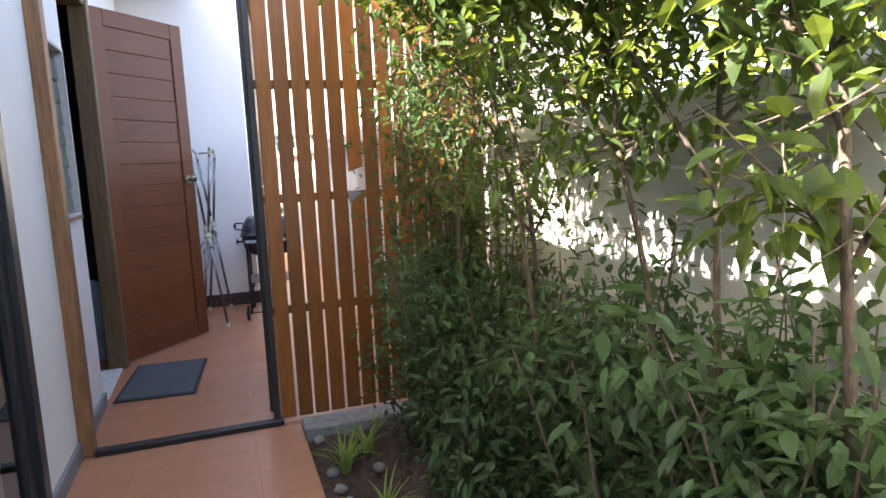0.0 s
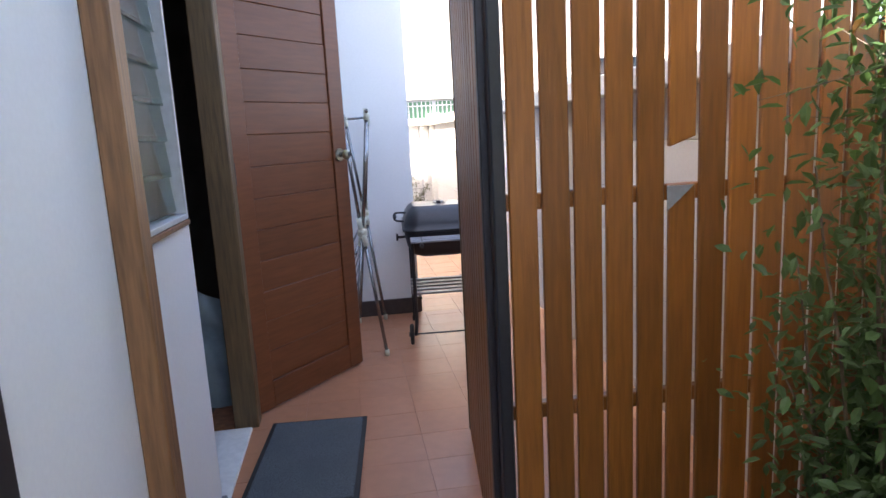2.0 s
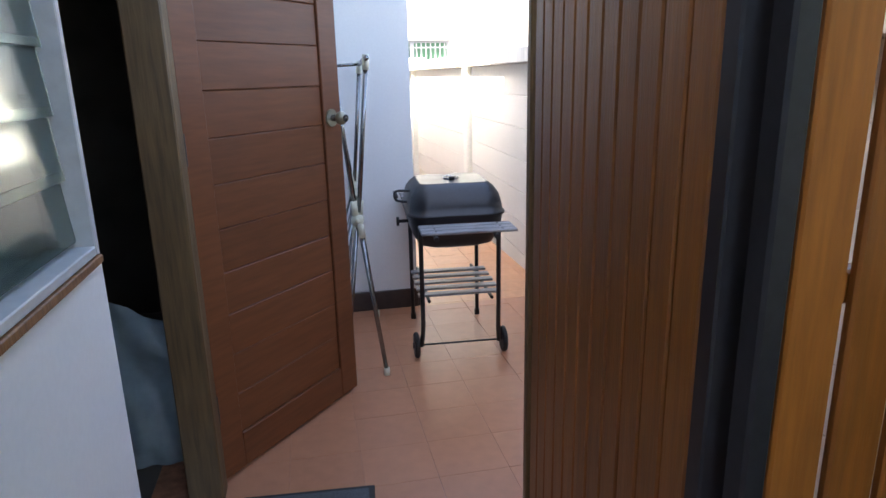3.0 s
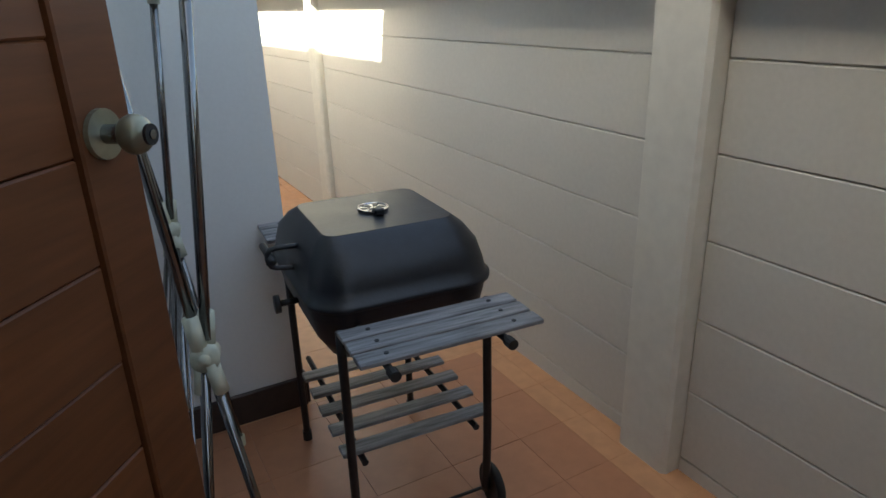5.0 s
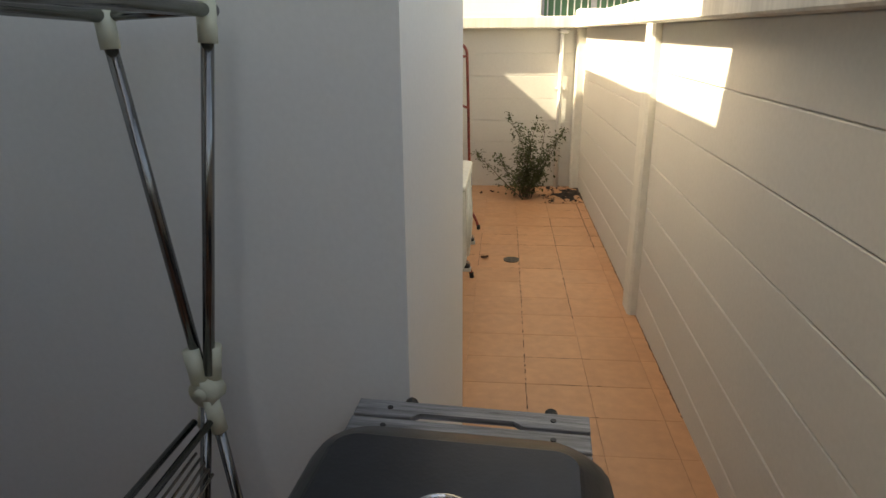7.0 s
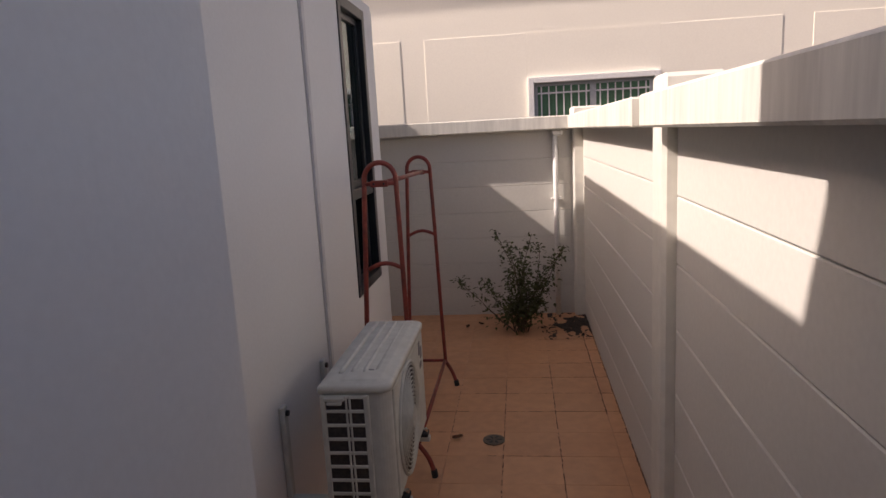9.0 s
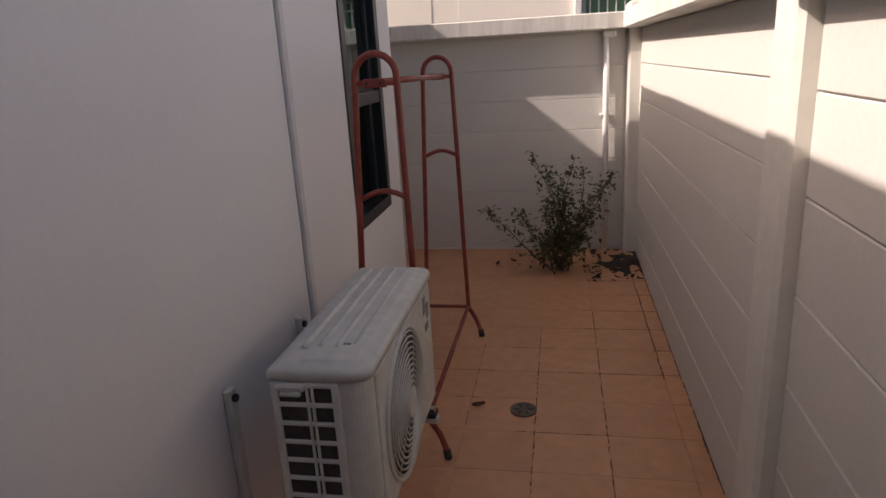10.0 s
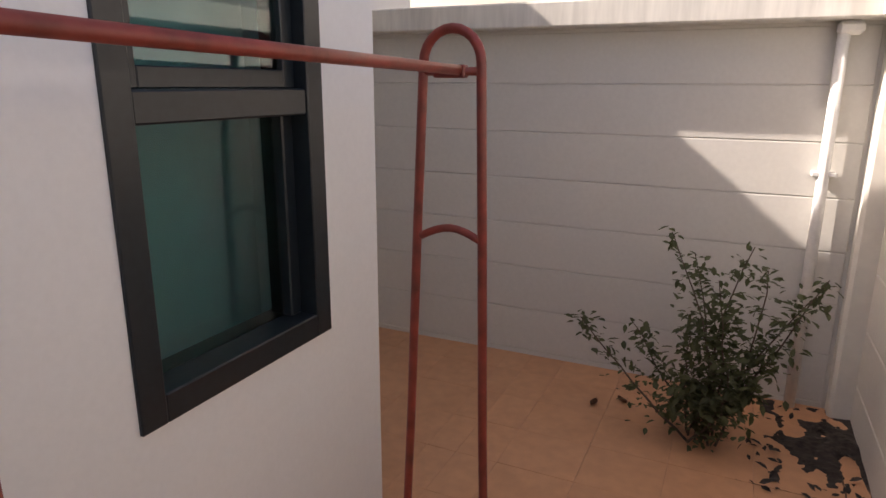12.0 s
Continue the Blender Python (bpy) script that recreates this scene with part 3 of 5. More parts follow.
for k in range(14):
    piece("plank", plank, door, pose(0.091 + (DW - 0.19) / 2, 0.02 + random.uniform(-0.0012, 0.0012), 0.121 + 0.1357 * (k + 0.5)))
part("panel_back", box(bmesh.new(), (0.09, 0.024, 0.12), (DW - 0.098, 0.031, 2.02)), JAMB_WOOD, door)
KX, KZ = DW - 0.06, 1.094
part("edge_strip", box(bmesh.new(), (DW - 0.001, 0.0035, 0.004), (DW + 0.003, 0.0345, 2.116), 0.001), GREY_WOOD, door, "grey closing edge")
plate = part("latch_plate", disc(bmesh.new(), (DW + 0.0032, 0.019, KZ), (1, 0, 0), 0.0115, 0.002, 18), KNOB, door, "dull metal latch plate")
part("latch_bolt", rod([(DW + 0.003, 0.019, KZ), (DW + 0.011, 0.019, KZ)], 0.0065, 12), KNOB, plate)
for s in (-1, 1):
    y0 = 0.0 if s < 0 else 0.038
    knob = part("door_knob", disc(bmesh.new(), (KX, y0 + s * 0.004, KZ), (0, 1, 0), 0.031, 0.007, 24), KNOB, door, "dull brass-steel round door knob")
    part("stem", rod([(KX, y0 + s * 0.006, KZ), (KX, y0 + s * 0.03, KZ)], 0.012, 14), CHROME, knob)
    bm = bmesh.new()
    bmesh.ops.create_uvsphere(bm, u_segments=20, v_segments=12, radius=0.0245)
    bmesh.ops.transform(bm, matrix=pose(KX, y0 + s * 0.047, KZ) @ Matrix.Diagonal((1, 0.86, 1, 1)), verts=bm.verts)
    part("grip", bm, KNOB, knob, "dull ivory-brass ball grip", True)
    bm = disc(bmesh.new(), (KX, y0 + s * 0.0675, KZ), (0, 1, 0), 0.013, 0.004, 18)
    part("keyhole_ring", bm, BLACK_STEEL, knob)
    part("keyhole", disc(bmesh.new(), (KX, y0 + s * 0.070, KZ), (0, 1, 0), 0.006, 0.003, 14), CHROME, knob)
for z in (0.25, 1.05, 1.85):
    part("hinge", rod([(-0.006, -0.004, z - 0.045), (-0.006, -0.004, z + 0.045)], 0.007), BLACK_STEEL, door)

# ---- doormat ----
mat_ob = thing("doormat", "dark grey rectangular doormat on the terracotta tiles", "doormat", at=pose(-0.37, 1.113, 0.001, 0, 0, -4.6))
part("border", box(bmesh.new(), (-0.20, -0.325, 0.0), (0.20, 0.325, 0.008), 0.003), RUBBER, mat_ob, "black rubber border")
part("mat_surface", box(bmesh.new(), (-0.182, -0.307, 0.004), (0.182, 0.307, 0.013), 0.003), MAT_RUBBER, mat_ob)

sheet = thing("plastic_sheet", "pale blue crumpled plastic sheet heaped just inside the doorway", "plastic sheet")
bm = bmesh.new()
bmesh.ops.create_grid(bm, x_segments=24, y_segments=30, size=0.5)
for v in bm.verts:
    u, w = v.co.x, v.co.y + 0.5
    v.co = Vector((-0.93 + u * 0.4, 1.72 + 0.07 * noise.noise(Vector((u * 5, w * 3, 1))), 0.62 * w * (1 - 0.35 * abs(u + 0.1))))
part("sheet", bm, BLUE_PLASTIC, sheet, "", True)

# ---- drying rack ----
rack = thing("drying_rack", "folded steel tube drying rack with ivory plastic joints", "drying rack")
NR, NL, FR, FL = Vector((-0.025, 2.238, 1.30)), Vector((-0.158, 2.264, 1.305)), Vector((0.008, 2.94, 1.29)), Vector((-0.133, 2.916, 1.283))
NJP, FJP = Vector((-0.092, 2.23, 0.685)), Vector((-0.055, 2.912, 0.71))
TR = 0.0095
for right, left, mid in ((NR, NL, NJP), (FR, FL, FJP)):
    for top, sgn in ((right, 1), (left, -1)):
        foot = mid + (mid - top).normalized() * ((mid.z - 0.012) / max(0.2, (top.z - mid.z))) * (top - mid).length
        foot.x = mid.x + (-sgn) * 0.085
        part("leg", rod([top + Vector((0, 0, 0.01)), mid + Vector((0.006 * sgn, 0, 0.03))], TR, 12), CHROME, rack, "", True)
        part("leg", rod([mid + Vector((-0.006 * sgn, 0, -0.03)), foot], TR, 12), CHROME, rack, "", True)
        part("foot_cap", rod([foot + Vector((0, 0, 0.022)), foot - Vector((0, 0, 0.012))], TR * 1.35, 12), IVORY, rack, "", True)
        part("corner_joint", rod([top + Vector((0, 0, 0.030)), top + (mid - top).normalized() * 0.028], TR * 1.5, 12), IVORY, rack, "", True)
    bm = bmesh.new()
    for top, sgn in ((right, 1), (left, -1)):
        up = (top - mid).normalized()
        tube(bm, [mid + Vector((0.006 * sgn, 0.007 * sgn, 0.0)) + up * 0.018, mid + Vector((0.006 * sgn, 0.007 * sgn, 0.0)) + up * 0.078], 0.0140, 14)
        down = Vector((-0.13 * sgn, 0, -1)).normalized()
        tube(bm, [mid + Vector((-0.006 * sgn, 0.007 * sgn, -0.012)), mid + Vector((-0.008 * sgn, 0.007 * sgn, -0.012)) + down * 0.062], 0.0138, 14)
    disc(bm, mid, (0.25, 1, 0.1), 0.025, 0.034, 18)
    disc(bm, mid + Vector((0, 0, 0.002)), (0.25, 1, 0.1), 0.011, 0.048, 14)
    part("pivot_joint", bm, IVORY, rack, "ivory plastic pivot joint", True)
for a, b in ((NR, FR), (NL, FL)):
    part("top_bar", rod([a + Vector((0, -0.02, 0.017)), b + Vector((0, 0.02, 0.017))], TR * 1.1, 12), CHROME, rack, "", True)
part("cross_bar", rod([FL + Vector((0, 0, 0.017)), FR + Vector((0, 0, 0.017))], TR * 0.8, 10), CHROME, rack, "", True)
for s in (0.0, 0.045):
    part("lower_bar", rod([FJP + Vector((s * 0.6 - 0.02, -0.02, -0.05)), NJP + Vector((-0.09 + s, 0.04, -0.12))], 0.006, 8), CHROME, rack, "", True)
for k in range(5):
    o = Vector((0.012 * k - 0.03, 0, -0.03 - 0.02 * k))
    part("wire", rod([FJP + Vector((-0.005, -0.03, -0.09)) + o * 0.5, NJP + Vector((-0.07, 0.06, -0.20)) + o], 0.0028, 6), CHROME, rack)

# ---- charcoal grill ----
grill = thing("charcoal_grill", "black square charcoal grill on a wheeled stand, lid closed", "grill", at=pose(0.367, 2.555, 0, 0, 0, -4))
def rounded_rect(a, b, r, n=7):
    out = []
    for cx, cy, s in ((a - r, b - r, 0), (-a + r, b - r, 90), (-a + r, -b + r, 180), (a - r, -b + r, 270)):
        for k in range(n):
            w = radians(s + 90 * k / (n - 1))
            out.append((cx + r * math.cos(w), cy + r * math.sin(w)))
    return out
def loft(bm, rings, cap_lo=True, cap_hi=True):
    rows = [[bm.verts.new((x, y, z)) for x, y in poly] for poly, z in rings]
    n = len(rows[0])
    for ra, rb in zip(rows, rows[1:]):
        for k in range(n):
            bm.faces.new((ra[k], ra[(k + 1) % n], rb[(k + 1) % n], rb[k]))
    if cap_lo:
        bm.faces.new(list(reversed(rows[0])))
    if cap_hi:
        cap = bm.faces.new(rows[-1])
        for e in cap.edges:
            e.smooth = False
        for k in range(n):
            e = bm.edges.get((rows[-2][k], rows[-2][(k + 1) % n]))
            e.smooth = False
    return bm
SEAM = 0.648
GA, GB = 0.211, 0.245
lid = part("lid", loft(bmesh.new(), [(rounded_rect(GA + 0.008, GB + 0.008, 0.085), SEAM), (rounded_rect(GA + 0.008, GB + 0.008, 0.085), SEAM + 0.012),
     (rounded_rect(GA, GB, 0.08), SEAM + 0.014), (rounded_rect(GA - 0.004, GB - 0.006, 0.08), SEAM + 0.045), (rounded_rect(GA - 0.014, GB - 0.022, 0.075), SEAM + 0.085),
     (rounded_rect(GA - 0.034, GB - 0.055, 0.065), SEAM + 0.116), (rounded_rect(GA - 0.053, GB - 0.094, 0.04), SEAM + 0.132),
     (rounded_rect(GA - 0.058, GB - 0.102, 0.03), SEAM + 0.135)]), GRILL_PAINT, grill, "domed black enamelled lid", True)
part("bowl", loft(bmesh.new(), [(rounded_rect(GA - 0.09, GB - 0.09, 0.05), SEAM - 0.155), (rounded_rect(GA - 0.045, GB - 0.045, 0.06), SEAM - 0.135),
     (rounded_rect(GA - 0.016, GB - 0.016, 0.075), SEAM - 0.085), (rounded_rect(GA - 0.004, GB - 0.004, 0.08), SEAM - 0.03), (rounded_rect(GA - 0.001, GB - 0.001, 0.082), SEAM - 0.002)]), GRILL_PAINT, grill, "deep black fire bowl", True)
vent = part("vent", disc(bmesh.new(), (0.005, 0.0, SEAM + 0.138), (0, 0, 1), 0.036, 0.005, 28), BRIGHT_METAL, lid, "bright metal vent disc")
part("vent_rim", tube(bmesh.new(), [(0.005 + 0.036 * math.cos(a * math.tau / 28), 0.036 * math.sin(a * math.tau / 28), SEAM + 0.141) for a in range(29)], 0.0022, 6), BRIGHT_METAL, lid)
for k in range(6):
    bm = bmesh.new()
    w = k * math.tau / 6
    q = [(0.008, -0.003), (0.029, -0.008), (0.031, 0.0), (0.029, 0.008), (0.008, 0.003)]
    vs = [bm.verts.new((0.005 + math.cos(w) * x - math.sin(w) * y, math.sin(w) * x + math.cos(w) * y, SEAM + 0.1415)) for x, y in q]
    ft = bm.faces.new(vs)
    bmesh.ops.extrude_face_region(bm, geom=[ft])
    for v in vs:
        v.co.z -= 0.002
    part("slot", bm, GRILL_PAINT, vent)
part("vent_tab", box(bmesh.new(), (-0.010, -0.060, SEAM + 0.136), (0.014, -0.034, SEAM + 0.152), 0.003), BLACK_STEEL, lid, "black vent tab")
for z, d in ((SEAM + 0.07, 0.0), (SEAM - 0.055, 0.01)):
    hx = -GA - 0.045
    if d == 0.0:
        bm = tube(bmesh.new(), smooth_path([(-GA + 0.01, -0.035, z - 0.03), (hx, -0.035, z - 0.02), (hx, -0.035, z + 0.02), (-GA + 0.02, -0.035, z + 0.02)], 4), 0.006, 8)
        tube(bm, [(hx, -0.06, z), (hx, 0.06, z)], 0.009, 10)
        part("lid_handle", bm, BLACK_STEEL, lid, "black lid handle", True)
    else:
        bm = tube(bmesh.new(), [(-GA + 0.01, -0.01, z), (hx + 0.01, -0.01, z)], 0.008, 10)
        disc(bm, (hx + 0.005, -0.01, z), (1, 0, 0), 0.022, 0.012, 16)
        part("damper_knob", bm, BLACK_STEEL, grill, "black damper knob", True)
LX, LY = 0.172, 0.262
for sx in (-1, 1):
    for sy in (-1, 1):
        if sy < 0:
            pts = [(sx * LX, -LY, SEAM - 0.03), (sx * LX, -LY, 0.30), (sx * LX, -LY + 0.006, 0.15), (sx * (LX + 0.008), -LY + 0.03, 0.055)]
        else:
            pts = [(sx * LX, LY, SEAM - 0.03), (sx * LX, LY, 0.012)]
        leg = part("leg", rod(smooth_path(pts, 4), 0.0105, 10), BLACK_STEEL, grill, "", True)
        if sy > 0:
            part("foot_cap", rod([(sx * LX, LY, 0.0), (sx * LX, LY, 0.03)], 0.014, 10), RUBBER, leg)
for sx in (-1, 1):
    wx = sx * (LX + 0.030)
    wheel = part("wheel", disc(bmesh.new(), (wx, -LY + 0.03, 0.06), (1, 0, 0), 0.047, 0.022, 28), BLACK_STEEL, grill, "black spoked wheel")
    bm = bmesh.new()
    ring = [(wx, -LY + 0.03 + 0.049 * math.cos(a * math.tau / 28), 0.061 + 0.049 * math.sin(a * math.tau / 28)) for a in range(29)]
    tube(bm, ring, 0.0115, 8)
    part("tyre", bm, RUBBER, wheel, "", True)
    part("hub", disc(bmesh.new(), (wx + sx * 0.012, -LY + 0.03, 0.06), (1, 0, 0), 0.014, 0.01, 14), BLACK_STEEL, wheel)
part("axle", rod([(-LX - 0.02, -LY + 0.03, 0.06), (LX + 0.02, -LY + 0.03, 0.06)], 0.0045, 8), BLACK_STEEL, grill)
shelf_slat = chipped_box_mesh("slat", 0.400, 0.046, 0.011, 0.002, GREY_WOOD)
for s, z in ((-1, 0.622), (1, 0.650)):
    for sx in (-1, 1):
        part("shelf_arm", rod([(sx * 0.125, s * 0.24, z - 0.016), (sx * 0.125, s * 0.44, z - 0.016)], 0.008, 8), BLACK_STEEL, grill)
        part("arm_cap", rod([(sx * 0.125, s * 0.435, z - 0.016), (sx * 0.125, s * 0.458, z - 0.016)], 0.0115, 10), RUBBER, grill)
    for k in range(3):
        if s > 0 and k == 2:
            grip_edge = [(-0.2, 0.023), (-0.2, -0.023), (-0.10, -0.023), (-0.085, -0.009), (0.075, -0.009), (0.09, -0.023), (0.2, -0.023), (0.2, 0.023)]
            bm = prism(grip_edge, -0.0055, 0.0055)
            bmesh.ops.bevel(bm, geom=list(bm.edges), offset=0.0012, segments=1, affect="EDGES")
            sl = part("slat", bm, GREY_WOOD, grill, "weathered slat with a cut-out hand grip")
            sl.matrix_local = pose(-0.012, s * (0.295 + 0.054 * k), z)
        else:
            sl = piece("slat", shelf_slat, grill, pose(0.018 if s < 0 else -0.012, s * (0.295 + 0.054 * k), z, 0, 0, 0))
        for sx in (-1, 1):
            part("screw", disc(bmesh.new(), (sx * 0.14, 0.0, 0.006), (0, 0, 1), 0.005, 0.003, 8), BLACK_STEEL, sl)
low = chipped_box_mesh("slat", 0.375, 0.042, 0.011, 0.002, GREY_WOOD)
for k in range(5):
    piece("slat", low, grill, pose(0.0, -0.228 + 0.088 * k, 0.2985))
for sx in (-1, 1):
    part("shelf_rail", rod([(sx * (LX - 0.03), -LY, 0.277), (sx * (LX - 0.03), LY, 0.277)], 0.008, 8), BLACK_STEEL, grill)

# ---- air conditioner ----
ac = thing("air_conditioner", "off-white outdoor air conditioner unit on wall brackets", "air conditioner")
AX0, AX1, AY0, AY1, AZ0, AZ1 = 0.078, 0.262, 4.605, 5.205, 0.2985, 0.672
def plan_box(poly, rings):
    """Stacked copies of a plan outline, each shrunk about the middle and set at its height."""
    bm = bmesh.new()
    mx, my = sum(x for x, y in poly) / len(poly), sum(y for x, y in poly) / len(poly)
    hx, hy = max(x for x, y in poly) - mx, max(y for x, y in poly) - my
    rows = [[bm.verts.new((mx + (x - mx) * (1 - d / hx), my + (y - my) * (1 - d / hy), z)) for x, y in poly] for d, z in rings]
    for ra, rb in zip(rows, rows[1:]):
        for k in range(len(poly)):
            q = (k + 1) % len(poly)
            bm.faces.new((ra[k], ra[q], rb[q], rb[k]))
    bm.faces.new(list(reversed(rows[0])))
    bm.faces.new(rows[-1])
    return bm
def ac_plan(grow):
    x0, x1, y0, y1, c = AX0 - grow, AX1 + 0.010 + grow, AY0 - grow, AY1 + grow, 0.034
    near = [(x1 - c + c * math.sin(w), y0 + c - c * math.cos(w)) for w in [math.pi / 2 * k / 6 for k in range(7)]]
    far = [(x1 - c + c * math.cos(w), y1 - c + c * math.sin(w)) for w in [math.pi / 2 * k / 6 for k in range(7)]]
    back = [(x0 + 0.012, y1), (x0 + 0.003, y1 - 0.003), (x0, y1 - 0.012), (x0, y0 + 0.012), (x0 + 0.003, y0 + 0.003), (x0 + 0.012, y0)]
    return near + far + back
part("casing", plan_box(ac_plan(-0.001), [(0.004, AZ0), (0.0, AZ0 + 0.004), (0.0, AZ1 - 0.024)]), AC_WHITE, ac, "off-white steel casing")
top = part("top_cover", plan_box(ac_plan(0.005), [(0.0, AZ1 - 0.026), (0.0, AZ1 - 0.012), (0.003, AZ1 - 0.007), (0.010, AZ1 - 0.004), (0.026, AZ1 - 0.003), (0.032, AZ1 + 0.001), (0.036, AZ1 + 0.002)]), AC_WHITE, ac, "aged pressed steel top cover", True)
for x in (0.118, 0.152, 0.186):
    ridge = [(x, AY0 + 0.085, AZ1 - 0.003), (x, AY0 + 0.11, AZ1 - 0.0005), (x, AY1 - 0.055, AZ1 + 0.0005), (x, AY1 - 0.035, AZ1 - 0.003)]
    part("rib", rod(ridge, 0.0068, 10), AC_WHITE, top, "", True)
part("edge_step", rod([(0.219, AY0 + 0.10, AZ1 - 0.002), (0.219, AY1 - 0.04, AZ1 - 0.002)], 0.006, 10), AC_WHITE, top, "", True)
part("lip", rod([(0.245, AY0 + 0.05, AZ1 - 0.007), (0.245, AY1 - 0.04, AZ1 - 0.007)], 0.006, 10), AC_WHITE, top, "", True)
part("dent_mark", box(bmesh.new(), (0.196, AY0 + 0.095, AZ1 - 0.002), (0.212, AY0 + 0.103, AZ1 + 0.0032), 0.001), GREY_BASE, top)
part("front_panel", box(bmesh.new(), (AX1 + 0.002, AY0 + 0.04, AZ0 + 0.008), (AX1 + 0.014, AY1 - 0.04, AZ1 - 0.03), 0.005, None, 2), AC_WHITE, ac)
# side grille
side = part("side_grille", boxes(((AX0 + 0.012, AY0 - 0.003, AZ0 + 0.012), (AX0 + 0.128, AY0 + 0.002, AZ1 - 0.035))), AC_DARK, ac, "dark coil fins behind a white grille")
rows = 8
zs = [AZ0 + 0.014 + (AZ1 - 0.05 - AZ0) * k / rows for k in range(rows + 1)]
for z in zs:
    part("bar", box(bmesh.new(), (AX0 + 0.008, AY0 - 0.008, z - 0.0045), (AX0 + 0.128, AY0 + 0.003, z + 0.0045), 0.002), AC_WHITE, side)
for x0, x1 in ((AX0 + 0.004, AX0 + 0.018), (AX0 + 0.073, AX0 + 0.078), (AX0 + 0.083, AX0 + 0.088), (AX0 + 0.124, AX0 + 0.138)):
    part("bar", box(bmesh.new(), (x0, AY0 - 0.009, AZ0 + 0.006), (x1, AY0 + 0.002, AZ1 - 0.03), 0.002), AC_WHITE, side)
grip = part("grip", box(bmesh.new(), (AX0 + 0.012, AY0 - 0.012, AZ1 - 0.048), (AX0 + 0.072, AY0 + 0.002, AZ1 - 0.034), 0.004), AC_WHITE, ac, "moulded grip")
part("grip_lip", box(bmesh.new(), (AX0 + 0.022, AY0 - 0.013, AZ1 - 0.058), (AX0 + 0.064, AY0 - 0.002, AZ1 - 0.0475), 0.003), AC_WHITE, grip)
# fan grille
FC = Vector((AX1 + 0.014, 4.845, 0.468))
fan = part("fan_guard", disc(bmesh.new(), FC - Vector((0.004, 0, 0)), (1, 0, 0), 0.163, 0.010, 48), AC_DARK, ac, "round fan opening with concentric wire guard")
for k in range(11):
    r = 0.034 + 0.0125 * k
    ring = [FC + Vector((0.004 + 0.012 * (1 - (r / 0.165) ** 2), r * math.cos(a * math.tau / 40), r * math.sin(a * math.tau / 40))) for a in range(41)]
    part("ring", tube(bmesh.new(), ring, 0.0024, 6), AC_WHITE, fan)
part("rim", tube(bmesh.new(), [FC + Vector((0.001, 0.168 * math.cos(a * math.tau / 48), 0.168 * math.sin(a * math.tau / 48))) for a in range(49)], 0.006, 8), AC_WHITE, fan, "", True)
part("boss", disc(bmesh.new(), FC + Vector((0.013, 0, 0)), (1, 0, 0), 0.034, 0.008, 24), AC_WHITE, fan)
for k in range(12):
    w = k * math.tau / 12
    a, b = FC + Vector((0.012, 0.03 * math.cos(w), 0.03 * math.sin(w))), FC + Vector((0.002, 0.163 * math.cos(w + 0.35), 0.163 * math.sin(w + 0.35)))
    part("spoke", rod([a, b], 0.0018, 6), AC_WHITE, fan)
for y0, z0, y1, z1 in ((5.075, 0.58, 5.10, 0.625), (5.105, 0.56, 5.13, 0.60), (5.085, 0.53, 5.12, 0.55)):
    part("badge", box(bmesh.new(), (AX1 + 0.013, y0, z0), (AX1 + 0.016, y1, z1), 0.001), GREY_BASE, ac)
part("valve_cover", box(bmesh.new(), (AX1 + 0.01, 5.03, 0.36), (AX1 + 0.016, 5.06, 0.44), 0.002), AC_WHITE, ac)
for y in (4.70, 5.09):
    br = part("bracket", boxes(((AX, y - 0.014, AZ0 - 0.034), (AX1 + 0.035, y + 0.014, AZ0 - 0.016)), bevel=0.003), AC_WHITE, ac, "white steel wall bracket")
    part("rubber_foot", box(bmesh.new(), (AX1 - 0.02, y - 0.02, AZ0 - 0.016), (AX1 + 0.03, y + 0.02, AZ0), 0.004), RUBBER, br)
    part("upright", box(bmesh.new(), (AX - 0.003, y - 0.014, AZ0 - 0.015), (AX + 0.014, y + 0.014, 0.566), 0.003), AC_WHITE, br)
    part("bolt", disc(bmesh.new(), (AX + 0.016, y, 0.545), (1, 0, 0), 0.009, 0.012, 10), BLACK_STEEL, br)
    part("bolt", disc(bmesh.new(), (AX1 + 0.02, y, AZ0 + 0.004), (0, 0, 1), 0.008, 0.012, 10), BRIGHT_METAL, br)

